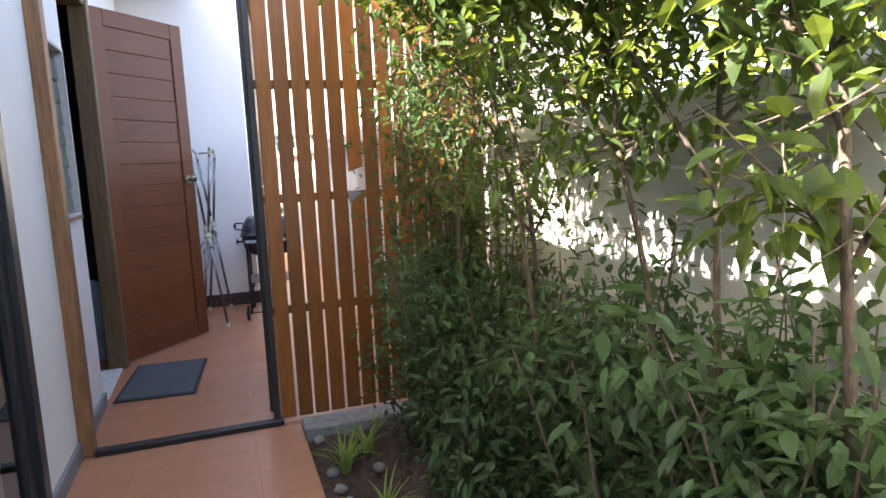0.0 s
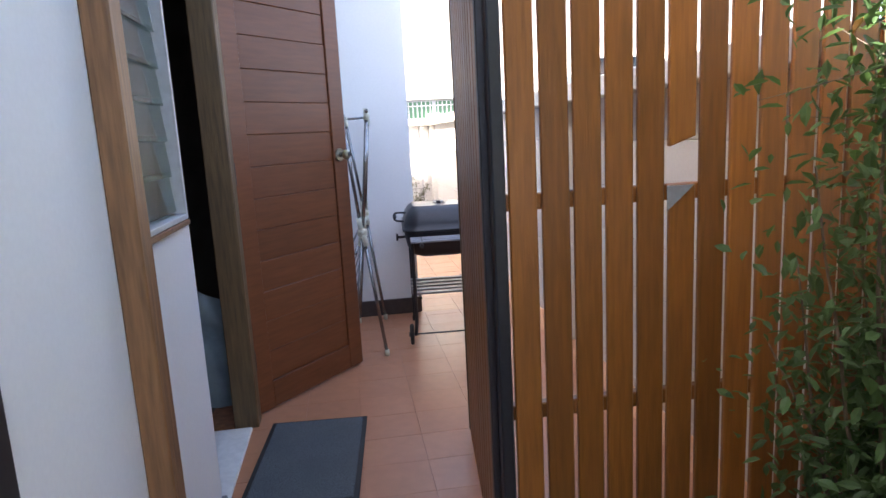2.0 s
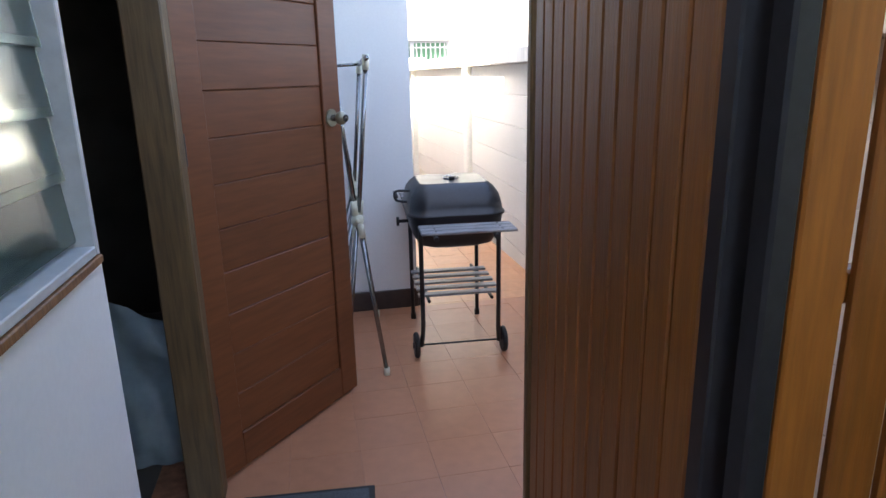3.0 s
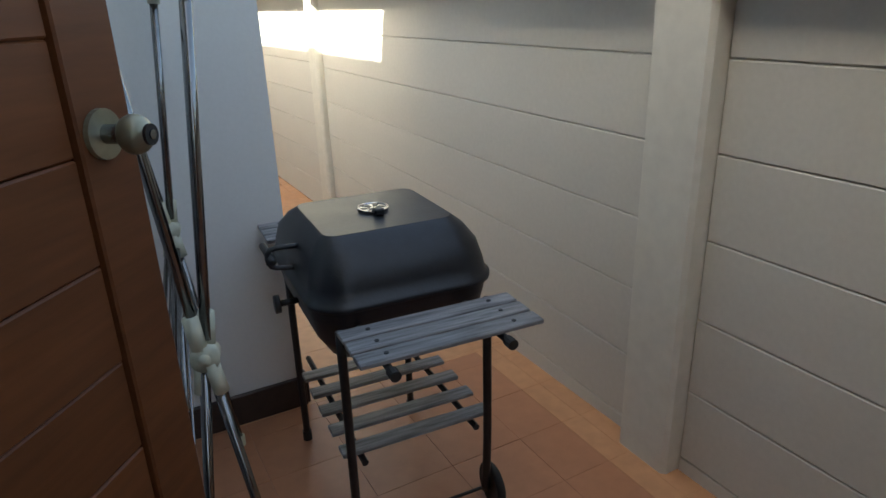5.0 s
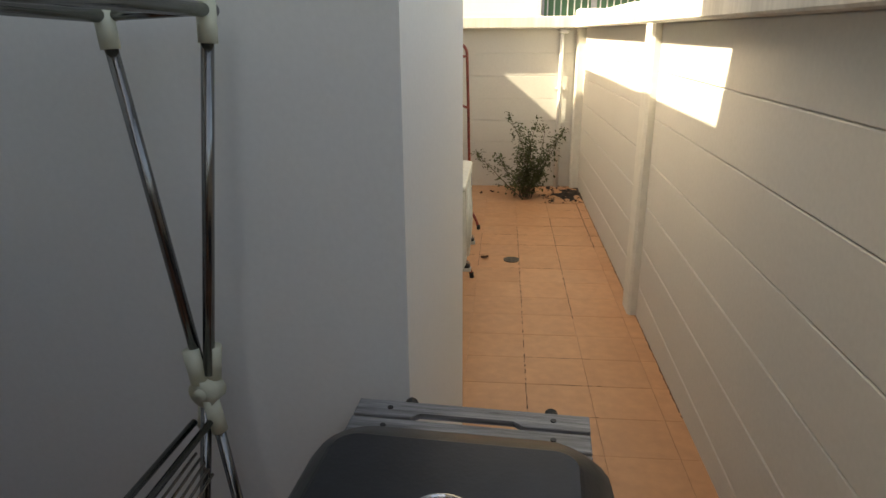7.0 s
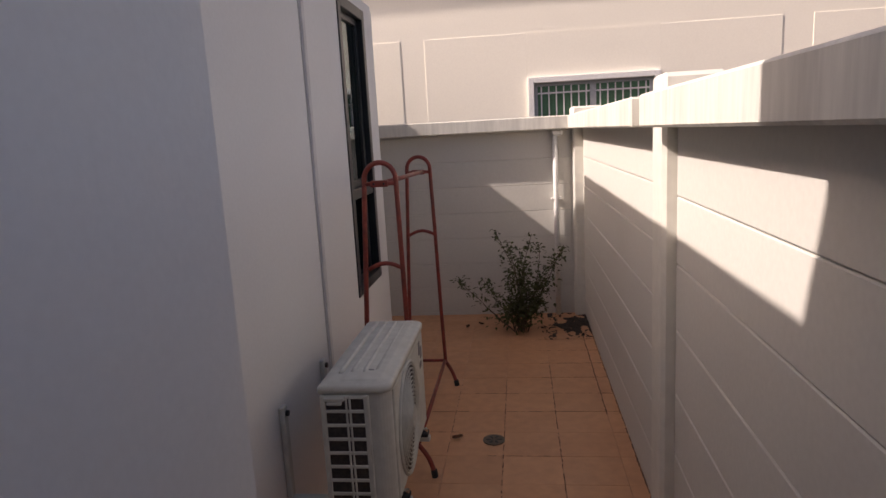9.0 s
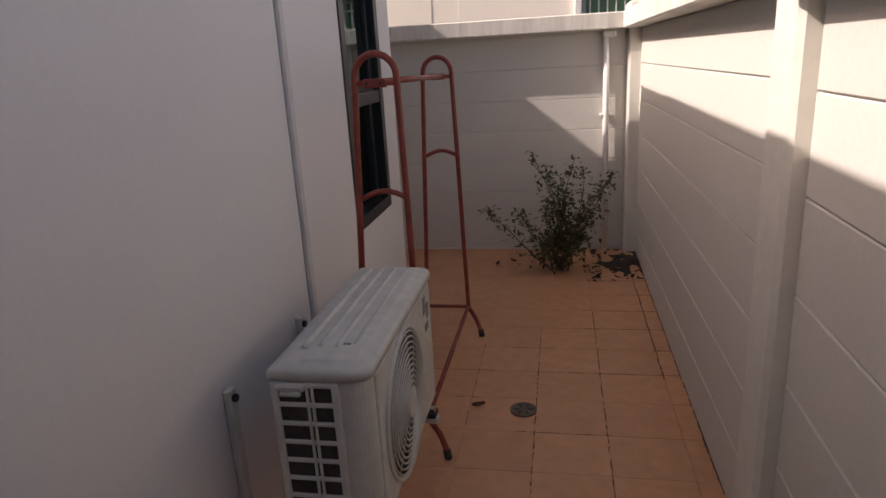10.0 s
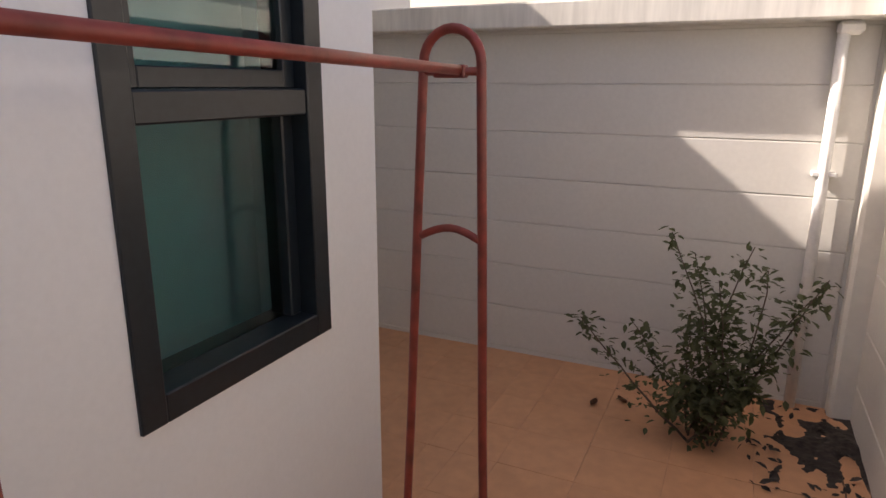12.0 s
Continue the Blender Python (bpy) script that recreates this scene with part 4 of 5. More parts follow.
# ---- clothes rail ----
rail = thing("clothes_rail", "red painted tubular steel clothes rail with arched ends", "clothes rail")
for y in (5.335, 6.255):
    cx, hw = 0.128, 0.059
    low = 0.0 if y < 6 else 0.018
    arch = [(cx + hw * math.cos(w), y, 1.165 - low + 0.062 * math.sin(w)) for w in [math.pi * k / 12 for k in range(13)]]
    lean = 0.008 if y < 6 else 0.0
    right = [(0.272, y - 0.03, 0.012), (0.248, y - 0.012, 0.07), (0.214 - lean, y, 0.125), (0.205 - lean, y, 0.40), (0.196 - lean / 2, y, 0.80)]
    left = [(2 * cx - x - (0.022 + 3.4 * lean) * (1 - z / 1.165), b, z) for x, b, z in reversed(right)]
    end = part("end_frame", rod(smooth_path(right[:3], 4)[:-1] + right[2:] + arch + left[:2] + smooth_path(left[2:], 4), 0.0095, 12), RED_PAINT, rail, "arched red end frame", True)
    part("top_cross_bar", rod([(cx - hw, y, 1.150 - low), (cx + hw, y, 1.150 - low)], 0.008, 10), RED_PAINT, end, "", True)
    part("middle_cross_bar", rod([(cx - 0.066 + 0.132 * k / 8, y, (0.83 if y < 6 else 0.81) + 0.022 * math.sin(math.pi * k / 8)) for k in range(9)], 0.008, 10), RED_PAINT, end, "", True)
    part("bottom_cross_bar", rod([(cx - 0.104, y, 0.13), (cx + 0.086, y, 0.13)], 0.008, 10), RED_PAINT, end, "", True)
    part("clamp_plate", box(bmesh.new(), (cx - 0.035, y - 0.011, 1.138 - low), (cx + 0.03, y + 0.011, 1.162 - low), 0.003), RED_PAINT, end)
    for x in (cx - 0.022, cx + 0.016):
        part("bolt", disc(bmesh.new(), (x, y - 0.012, 1.15 - low), (0, 1, 0), 0.004, 0.004, 10), BLACK_STEEL, end)
    for s in (-1, 1):
        part("foot_cap", rod([(cx + s * 0.144 - (0.022 if s < 0 else 0), y - 0.03, 0.0), (cx + s * 0.140 - (0.022 if s < 0 else 0), y - 0.028, 0.03)], 0.0125, 10), RUBBER, end, "", True)
part("hanging_bar", rod([(0.145, 5.335, 1.153), (0.145, 6.255, 1.134)], 0.0095, 12), RED_PAINT, rail, "", True)
for x in (0.026, 0.211):
    part("base_bar", rod([(x, 5.335, 0.13), (x, 6.255, 0.13)], 0.0085, 10), RED_PAINT, rail, "", True)

# ---- alley window ----
window = thing("window_2", "black aluminium window with teal tinted glass", "window", kind="structure")
frame_bars(window, AX - 0.10, AX + 0.006, WN0, WN1, WNZ0, WNZ1, 0.045, BLACK_ALU, "window_frame")
part("transom", box(bmesh.new(), (AX - 0.09, WN0 + 0.045, 1.055), (AX + 0.002, WN1 - 0.045, 1.10), 0.003), BLACK_ALU, window)
frame_bars(window, AX - 0.05, AX - 0.02, WN0 + 0.046, WN1 - 0.046, 1.101, WNZ1 - 0.046, 0.03, BLACK_ALU, "sash")
part("mullion", box(bmesh.new(), (AX - 0.085, WN1 - 0.075, WNZ0 + 0.045), (AX - 0.03, WN1 - 0.045, 1.055), 0.003), BLACK_ALU, window)
for z0, z1, y1, x in ((WNZ0 + 0.045, 1.055, WN1 - 0.075, AX - 0.055), (1.131, WNZ1 - 0.076, WN1 - 0.076, AX - 0.035)):
    g = part("pane", boxes(((x - 0.003, WN0 + 0.046, z0), (x + 0.003, y1, z1))), GLASS_DARK, window, "teal tinted pane")
    g.visible_shadow = False
curtain = thing("curtain", "pale plain curtain behind the teal window", "curtain")
bm = bmesh.new()
bmesh.ops.create_grid(bm, x_segments=60, y_segments=4, size=0.5)
for v in bm.verts:
    u, w = v.co.x + 0.5, v.co.y + 0.5
    v.co = Vector((AX - 0.175 + 0.003 * math.sin(u * 23), WN0 - 0.02 + u * 0.5, 0.5 + 1.42 * w))
part("cloth", bm, WHITE_FRAME, curtain, "", True)
side_win = thing("window_3", "black aluminium window frame beside the projecting wall", "window", kind="structure")
frame_bars(side_win, AX - 0.10, AX + 0.006, 3.725, 4.078, -0.0, 1.748, 0.09, BLACK_ALU, "window_frame")
part("pane", boxes(((AX - 0.06, 3.815, 0.09), (AX - 0.054, 3.988, 1.658))), GLASS_DARK, side_win)

trunk_line = thing("cable_trunking", "narrow pale grey cable trunking strip on the alley wall", "cable trunking")
part("strip", box(bmesh.new(), (AX - 0.002, 5.199, 0.0), (AX + 0.005, 5.226, 1.92), 0.003), TRUNK, trunk_line)
# Filler in the groove; its dark grey stands in for the crevice's shade.
part("open_joint", box(bmesh.new(), (AX - 0.034, 5.1885, 0.0), (AX - 0.006, 5.1975, 1.92)), CREVICE_GREY, trunk_line, "dark filler beside the strip, standing in for crevice shade")
# Thin slab built in place of a mottled stain on the wall corner.
plinth = obj("plinth", boxes(((AX - 0.002, 6.12, 0.0), (AX + 0.006, 6.311, 0.085)), bevel=0.002), KERB_PALE)
tagged(plinth, "mottled grey stain low on the house corner, built as a thin slab", "plinth", kind="structure")

# ---- downpipe and drain ----
pipe = thing("downpipe", "white plastic downpipe on the end wall", "pipe")
part("pipe", rod([(0.885, 7.535, 0.0), (0.882, 7.535, 1.27)], 0.018, 14), PIPE_WHITE, pipe, "", True)
part("elbow", box(bmesh.new(), (0.86, 7.51, 1.262), (0.935, 7.56, 1.304), 0.012), PIPE_WHITE, pipe)
part("clip", boxes(((0.848, 7.522, 0.822), (0.92, 7.567, 0.838)), bevel=0.003), PIPE_WHITE, pipe)
drain = thing("floor_drain", "round dull metal floor drain set in the tiles", "drain", at=pose(0.49, 5.61, 0.001))
part("plate", disc(bmesh.new(), (0, 0, 0.001), (0, 0, 1), 0.047, 0.006, 28), DRAIN_METAL, drain, "dull metal plate")
for k in range(6):
    w = k * math.tau / 6
    bm = box(bmesh.new(), (0.014, -0.004, 0.0035), (0.034, 0.004, 0.0052), 0, Matrix.Rotation(w, 4, "Z"))
    part("slot", bm, BLACK_STEEL, drain)

# ---- weeds, dirt and dry leaves ----
def stem_points(a, b, bend, n, seed):
    rng = random.Random(seed)
    a, b = Vector(a), Vector(b)
    off = Vector((rng.uniform(-1, 1), rng.uniform(-1, 1), 0)) * bend
    return [a.lerp(b, k / n) + off * math.sin(math.pi * k / n) + Vector((rng.uniform(-1, 1), rng.uniform(-1, 1), 0)) * bend * 0.12 for k in range(n + 1)]

shrub = thing("wall_shrub", "scraggly dark green shrub growing at the foot of the wall", "shrub", at=pose(0.67, 7.18, 0))
rng = random.Random(4)
lp = []
tips = [(-0.46, -0.06, 0.37), (-0.30, 0.05, 0.34), (-0.20, 0.0, 0.67), (-0.13, 0.04, 0.60), (-0.06, -0.03, 0.54), (0.03, 0.03, 0.64), (0.08, 0.0, 0.58),
        (0.20, 0.02, 0.50), (0.24, 0.04, 0.56), (-0.12, -0.08, 0.38), (0.10, -0.05, 0.35), (-0.12, -0.08, 0.22), (0.0, -0.1, 0.3), (0.08, -0.02, 0.2), (-0.05, -0.08, 0.24), (-0.02, 0.0, 0.42), (0.05, -0.06, 0.22)]
for k, tip in enumerate(tips):
    start = (rng.uniform(-0.11, 0.0), rng.uniform(-0.06, 0.03), -0.01)
    pts = stem_points(start, tip, 0.05, 8, 50 + k)
    part("stem", rod(pts, 0.0045, 6, 0.0015), BARK, shrub)
    for q in range(128):
        t = rng.uniform(0.2, 1.0) ** 0.85
        i = min(int(t * 8), 7)
        p = pts[i].lerp(pts[i + 1], t * 8 - i)
        s = 0.034 * (1.15 - t) + 0.013
        lp.append(p + Vector((rng.gauss(0, s), rng.gauss(0, s), rng.gauss(0, s * 0.8))))
lp = [p for p in lp if p.z > 0.01 and p.y < 0.33]
leaves("foliage", shrub, lp, 0.032, LEAF_WEED, 11, 0.1, 0.5)

dirt = obj("dirt_patch", bmesh.new(), GRIME)
bm = bmesh.new()
bmesh.ops.create_grid(bm, x_segments=50, y_segments=50, size=0.5)
for v in bm.verts:
    x, y = 0.80 + 0.27 * (v.co.x + 0.5), 7.0 + 0.55 * (v.co.y + 0.5)
    edge = (x - 0.80) / 0.27 * 0.7 + 0.3 - abs(v.co.y) * 0.9
    v.co = Vector((x, y, -0.006 + 0.016 * max(0, noise.noise(Vector((x * 14, y * 9, 3))) + 0.25 * noise.noise(Vector((x * 50, y * 50, 1))) + edge * 0.75 + 0.10)))
bm.to_mesh(dirt.data)
dirt.data.materials.append(GRIME)
tagged(dirt, "dark mossy dirt gathered in the floor corner", "dirt", kind="stuff")
litter_points = [Vector((rng.uniform(0.72, 1.05), rng.uniform(6.95, 7.5), 0.006)) for _ in range(45)]
for p in litter_points:
    p.z = 0.006 + 0.01 * rng.random()
litter = leaves("dead_leaves", None, litter_points, 0.035, GRIME, 5, 0.0, 0.5)
tagged(litter, "scattered dead dark leaves in the floor corner", "dead leaves", kind="stuff")
DRY = material("dry_leaf", (0.13, 0.05, 0.018), 0.8, vary=0.3, grain=60)
for x, y, a in ((0.33, 5.62, 20), (0.25, 7.24, 75), (0.34, 7.30, 140)):
    dl = thing("dry_leaf", "small curled brown dry leaf on the tiles", "leaf", "dry leaves on the tiles", at=pose(x, y, 0.002, 8, 0, a))
    bm = bmesh.new()
    bmesh.ops.create_grid(bm, x_segments=6, y_segments=4, size=0.5)
    for v in bm.verts:
        u, w = v.co.x * 2, v.co.y * 2
        v.co = Vector((u * 0.024, w * 0.012 * (1 - u * u * 0.85), 0.002 + 0.010 * abs(w) + 0.006 * u * u))
    part("blade", bm, DRY, dl, "", True)

# ---- neighbouring house ----
nb = thing("neighbour_house", "cream neighbouring house with panelled wall and barred windows", "house")
NY = 9.5
NX0, NX1, NZ0, NZ1 = 0.80, 1.93, 0.95, 1.745
for lo, hi in (((-5, -0.1), (NX0, 4.2)), ((NX1, -0.1), (4.06, 4.2)), ((NX0, -0.1), (NX1, NZ0)), ((NX0, NZ1), (NX1, 4.2)),
               ((4.06, -0.1), (4.9, 1.0)), ((4.06, 2.3), (4.9, 4.2)), ((4.9, -0.1), (9, 4.2))):
    part("wall", boxes(((lo[0], NY, lo[1]), (hi[0], NY + 0.25, hi[1]))), CREAM, nb)
for x0, x1 in ((-5, -0.49), (-0.25, NX0 - 0.056), (NX1 + 0.056, 3.07), (3.34, 4.0), (4.96, 9)):
    part("raised_panel", box(bmesh.new(), (x0, NY - 0.005, 0.0), (x1, NY + 0.002, 2.22), 0.002), CREAM, nb)
part("raised_panel", box(bmesh.new(), (NX0 - 0.056, NY - 0.005, NZ1 + 0.056), (NX1 + 0.056, NY + 0.002, 2.22)), CREAM, nb)
part("roof", boxes(((-5.3, NY - 0.5, 4.2), (9.3, NY + 5, 4.35))), CAP, nb)
nw = part("window", boxes(((NX0 - 0.055, NY - 0.05, NZ0), (NX0, NY + 0.05, NZ1 + 0.055)), ((NX1, NY - 0.05, NZ0), (NX1 + 0.055, NY + 0.05, NZ1 + 0.055)), ((NX0, NY - 0.05, NZ1), (NX1, NY + 0.05, NZ1 + 0.055)), bevel=0.004), WHITE_FRAME, nb, "white framed window with green shutters and bars")
part("frame", boxes(((NX0, NY + 0.02, NZ0), (NX0 + 0.035, NY + 0.06, NZ1)), ((NX1 - 0.035, NY + 0.02, NZ0), (NX1, NY + 0.06, NZ1)), ((NX0 + 0.035, NY + 0.02, NZ1 - 0.03), (NX1 - 0.035, NY + 0.06, NZ1)),
                    (((NX0 + NX1) / 2 - 0.03, NY + 0.02, NZ0), ((NX0 + NX1) / 2 + 0.03, NY + 0.06, NZ1 - 0.03))), PALE_ALU, nw)
for x0, x1 in ((NX0 + 0.035, (NX0 + NX1) / 2 - 0.03), ((NX0 + NX1) / 2 + 0.03, NX1 - 0.035)):
    part("shutter", boxes(((x0, NY + 0.042, NZ0), (x1, NY + 0.055, NZ1 - 0.03))), GREEN_SHUTTER, nw, "dark green shutter")
    n = 7
    for k in range(n):
        x = x0 + (x1 - x0) * (k + 0.5) / n
        part("bar", boxes(((x - 0.006, NY + 0.005, NZ0), (x + 0.006, NY + 0.017, NZ1 - 0.035))), WHITE_FRAME, nw)
    part("bar", boxes(((x0, NY + 0.003, NZ1 - 0.105), (x1, NY + 0.015, NZ1 - 0.09))), WHITE_FRAME, nw)
w2 = part("window", boxes(((4.06, NY + 0.02, 1.0), (4.11, NY + 0.08, 2.3)), ((4.85, NY + 0.02, 1.0), (4.9, NY + 0.08, 2.3)), ((4.11, NY + 0.02, 2.25), (4.85, NY + 0.08, 2.3)), ((4.11, NY + 0.02, 1.0), (4.85, NY + 0.08, 1.05)), ((4.44, NY + 0.02, 1.05), (4.5, NY + 0.08, 2.25))), BLACK_ALU, nb, "black framed window")
part("pane", boxes(((4.11, NY + 0.045, 1.05), (4.85, NY + 0.055, 2.25))), AC_DARK, w2)
part("back_wall", boxes(((-5, NY + 1.5, -0.1), (9, NY + 1.6, 4.2))), INTERIOR, nb)

# ---- garden ----
def in_bed(p, edge=0.46):
    return p.x < 1.13 + 0.1 * (p.z > 1.36) and p.y < 0.07 and p.z > 0.04 and (p.x > edge or p.z > 1.62)

def garden_tree(label, trunk_pts, limbs, r, n_leaves, size, seed, mat, tops=(), n_top=0, droop=0.5):
    """A slender tree: a bent trunk, named limbs, random twigs, and leaves hung along the twigs. All points in the world."""
    rng = random.Random(seed)
    base = Vector(trunk_pts[0])
    t = thing("garden_tree", label, "tree", "garden trees", at=pose(*base))
    main = smooth_path([Vector(p) - base for p in trunk_pts], 5)
    trunk = part("trunk", rod(main, r, 10, r * 0.55), BARK, t, "thin grey-brown trunk", True)
    keep = []
    for runs, count, spread in ((limbs, n_leaves, 0.05), (tops, n_top, 0.09)):
        twigs = []
        for pts in runs:
            run = smooth_path([Vector(p) - base for p in pts], 5)
            part("limb", rod(run, r * 0.62, 8, r * 0.25), BARK, trunk, "", True)
            for k in range(13):
                f = rng.uniform(0.2, 1.0)
                q = run[min(int(f * len(run)), len(run) - 1)]
                w, ln = rng.uniform(0, math.tau), rng.uniform(0.10, 0.34)
                tip = q + Vector((math.cos(w) * ln, math.sin(w) * ln, ln * rng.uniform(-0.5, 0.8)))
                tw = stem_points(q, tip, 0.02, 4, seed * 31 + k)
                part("twig", rod(tw, r * 0.2, 5, r * 0.08), BARK, trunk)
                twigs.append(tw)
        for k in range(count if twigs else 0):
            tw = rng.choice(twigs)
            i = rng.randrange(4)
            p = tw[i].lerp(tw[i + 1], rng.random()) + Vector((rng.gauss(0, spread), rng.gauss(0, spread), rng.gauss(0, spread * 0.9)))
            if in_bed(p + base):
                keep.append(p)
    leaves("crown", t, keep, size, mat, seed, droop, 0.46)
    return t

def shade_limbs(x, y, z):
    """Three upper limbs above view, over bed and path edge, added for dappled shade."""
    return [[(x, y, z), (x - 0.16, y - 0.06, z + 0.12), (x - 0.40, y - 0.12, z + 0.22)],
            [(x, y, z), (x - 0.12, y + 0.12, z + 0.14), (x - 0.32, y + 0.25, z + 0.28)],
            [(x, y, z), (x - 0.04, y - 0.14, z + 0.24), (x - 0.14, y - 0.30, z + 0.42)]]

TREE = "slender garden tree with glossy green leaves"
garden_tree(TREE, [(0.95, -1.53, -0.03), (0.93, -1.527, 0.58), (0.905, -1.517, 0.90), (0.849, -1.499, 1.165)],
            [[(0.849, -1.499, 1.16), (0.78, -1.475, 1.27), (0.708, -1.451, 1.36), (0.63, -1.42, 1.50), (0.58, -1.40, 1.75)],
             [(0.849, -1.499, 1.16), (0.842, -1.497, 1.36), (0.838, -1.495, 1.49), (0.85, -1.48, 1.8)],
             [(0.862, -1.50, 1.12), (0.94, -1.52, 1.27), (1.0, -1.5, 1.45)]], 0.010, 620, 0.050, 2, LEAF, shade_limbs(0.80, -1.48, 1.50), 2700)
garden_tree(TREE, [(1.03, -1.65, -0.03), (1.012, -1.645, 0.41), (1.004, -1.642, 0.74), (0.998, -1.64, 1.07), (1.003, -1.641, 1.29), (1.006, -1.642, 1.55)],
            [[(0.998, -1.64, 1.06), (0.92, -1.613, 1.20), (0.854, -1.59, 1.315), (0.80, -1.57, 1.42), (0.76, -1.55, 1.65)],
             [(1.003, -1.641, 1.28), (1.006, -1.642, 1.45), (1.02, -1.66, 1.8)],
             [(1.0, -1.64, 1.2), (1.06, -1.72, 1.33), (1.08, -1.8, 1.6)]], 0.010, 560, 0.052, 3, LEAF, shade_limbs(0.92, -1.66, 1.50), 2600)
garden_tree(TREE, [(0.96, -2.03, -0.03), (0.932, -2.013, 0.75), (0.917, -2.007, 0.98), (0.906, -2.004, 1.20), (0.904, -2.003, 1.37), (0.91, -2.0, 1.7)],
            [[(0.908, -2.004, 1.17), (0.859, -1.988, 1.276), (0.801, -1.968, 1.37), (0.75, -1.95, 1.55)],
             [(0.90, -2.0, 1.28), (0.869, -1.991, 1.365), (0.85, -1.98, 1.6)],
             [(0.917, -2.0, 1.0), (0.86, -1.95, 1.08), (0.80, -1.93, 1.14)],
             [(0.92, -2.01, 0.95), (0.97, -2.05, 1.1), (1.03, -2.1, 1.25)]], 0.012, 420, 0.062, 7, LEAF, shade_limbs(0.86, -2.0, 1.55), 2100)
garden_tree(TREE, [(0.84, -1.15, -0.03), (0.83, -1.14, 0.5), (0.79, -1.13, 0.95), (0.741, -1.111, 1.185), (0.732, -1.108, 1.35), (0.725, -1.105, 1.58), (0.73, -1.1, 1.85)],
            [[(0.79, -1.13, 0.95), (0.84, -1.14, 1.15), (0.88, -1.12, 1.35)], [(0.741, -1.111, 1.19), (0.68, -1.06, 1.35), (0.62, -1.0, 1.5)],
             [(0.732, -1.108, 1.35), (0.8, -1.06, 1.5), (0.84, -1.0, 1.7)], [(0.728, -1.106, 1.45), (0.70, -1.15, 1.6), (0.66, -1.2, 1.75)]], 0.007, 800, 0.040, 12, LEAF, shade_limbs(0.73, -1.10, 1.53), 2800)
garden_tree(TREE, [(1.03, -0.75, -0.03), (1.028, -0.746, 0.68), (1.018, -0.744, 0.915), (0.963, -0.729, 1.27), (0.955, -0.727, 1.58), (0.95, -0.72, 1.9)],
            [[(1.02, -0.744, 0.88), (1.103, -0.765, 1.06), (1.12, -0.784, 1.26), (1.1, -0.8, 1.5)],
             [(1.015, -0.744, 0.9), (0.885, -0.709, 1.07), (0.842, -0.698, 1.43), (0.828, -0.695, 1.58), (0.8, -0.68, 1.85)],
             [(0.963, -0.729, 1.27), (1.0, -0.65, 1.45), (1.05, -0.6, 1.7)], [(0.96, -0.728, 1.4), (0.88, -0.8, 1.6), (0.85, -0.85, 1.8)]], 0.010, 1300, 0.042, 6, LEAF, shade_limbs(0.92, -0.72, 1.68), 2700)
garden_tree(TREE, [(0.86, -0.42, -0.03), (0.87, -0.41, 0.8), (0.9, -0.39, 1.5), (0.91, -0.37, 2.1)],
            [[(0.87, -0.41, 0.9), (0.78, -0.33, 1.15), (0.70, -0.28, 1.4)], [(0.88, -0.40, 1.1), (0.80, -0.30, 1.4), (0.72, -0.22, 1.75)],
             [(0.9, -0.39, 1.4), (0.82, -0.45, 1.65), (0.76, -0.5, 1.9)], [(0.89, -0.4, 1.25), (0.98, -0.3, 1.5), (1.02, -0.25, 1.8)],
             [(0.9, -0.39, 1.6), (0.74, -0.2, 1.8), (0.64, -0.15, 2.0)]], 0.009, 1700, 0.036, 10, LEAF_DARK, shade_limbs(0.88, -0.38, 1.74), 2300)
garden_tree("slender garden tree with orange young leaves", [(1.08, -0.34, -0.03), (1.07, -0.34, 0.9), (1.08, -0.33, 1.7)],
            [[(1.075, -0.34, 1.2), (1.02, -0.42, 1.4), (0.98, -0.5, 1.55)], [(1.075, -0.34, 1.3), (1.1, -0.25, 1.5), (1.1, -0.2, 1.7)]], 0.009, 420, 0.042, 9, LEAF_ORANGE)

def hedge_bush(x, y, rx, ry, h, n, seed):
    """A tall bush in the sun behind the garden wall."""
    rng = random.Random(seed)
    s = thing("hedge_bush", "tall yellow-green sunlit bush behind the garden wall", "bush", "bushes behind the wall", at=pose(x, y, -0.12))
    pts = []
    for k in range(14):
        w, q = rng.uniform(0, math.tau), rng.random() ** 0.5
        tip = Vector((math.cos(w) * rx * q, math.sin(w) * ry * q, h * rng.uniform(0.72, 1.0)))
        st = stem_points((rng.uniform(-0.05, 0.05), rng.uniform(-0.05, 0.05), 0), tip, 0.06, 7, seed * 13 + k)
        part("stem", rod(st, 0.010, 6, 0.003), BARK, s)
        for j in range(n // 14):
            f = rng.uniform(0.45, 1)
            i = min(int(f * 7), 6)
            pts.append(st[i].lerp(st[i + 1], f * 7 - i) + Vector((rng.gauss(0, 0.09), rng.gauss(0, 0.09), rng.gauss(0, 0.08))))
    pts = [p for p in pts if p.x + x > 1.46]
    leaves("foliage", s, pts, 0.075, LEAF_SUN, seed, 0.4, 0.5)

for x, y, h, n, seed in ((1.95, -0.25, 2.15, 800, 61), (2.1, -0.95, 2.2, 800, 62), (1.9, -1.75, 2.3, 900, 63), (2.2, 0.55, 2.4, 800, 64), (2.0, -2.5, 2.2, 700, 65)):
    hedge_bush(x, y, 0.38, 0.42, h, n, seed)

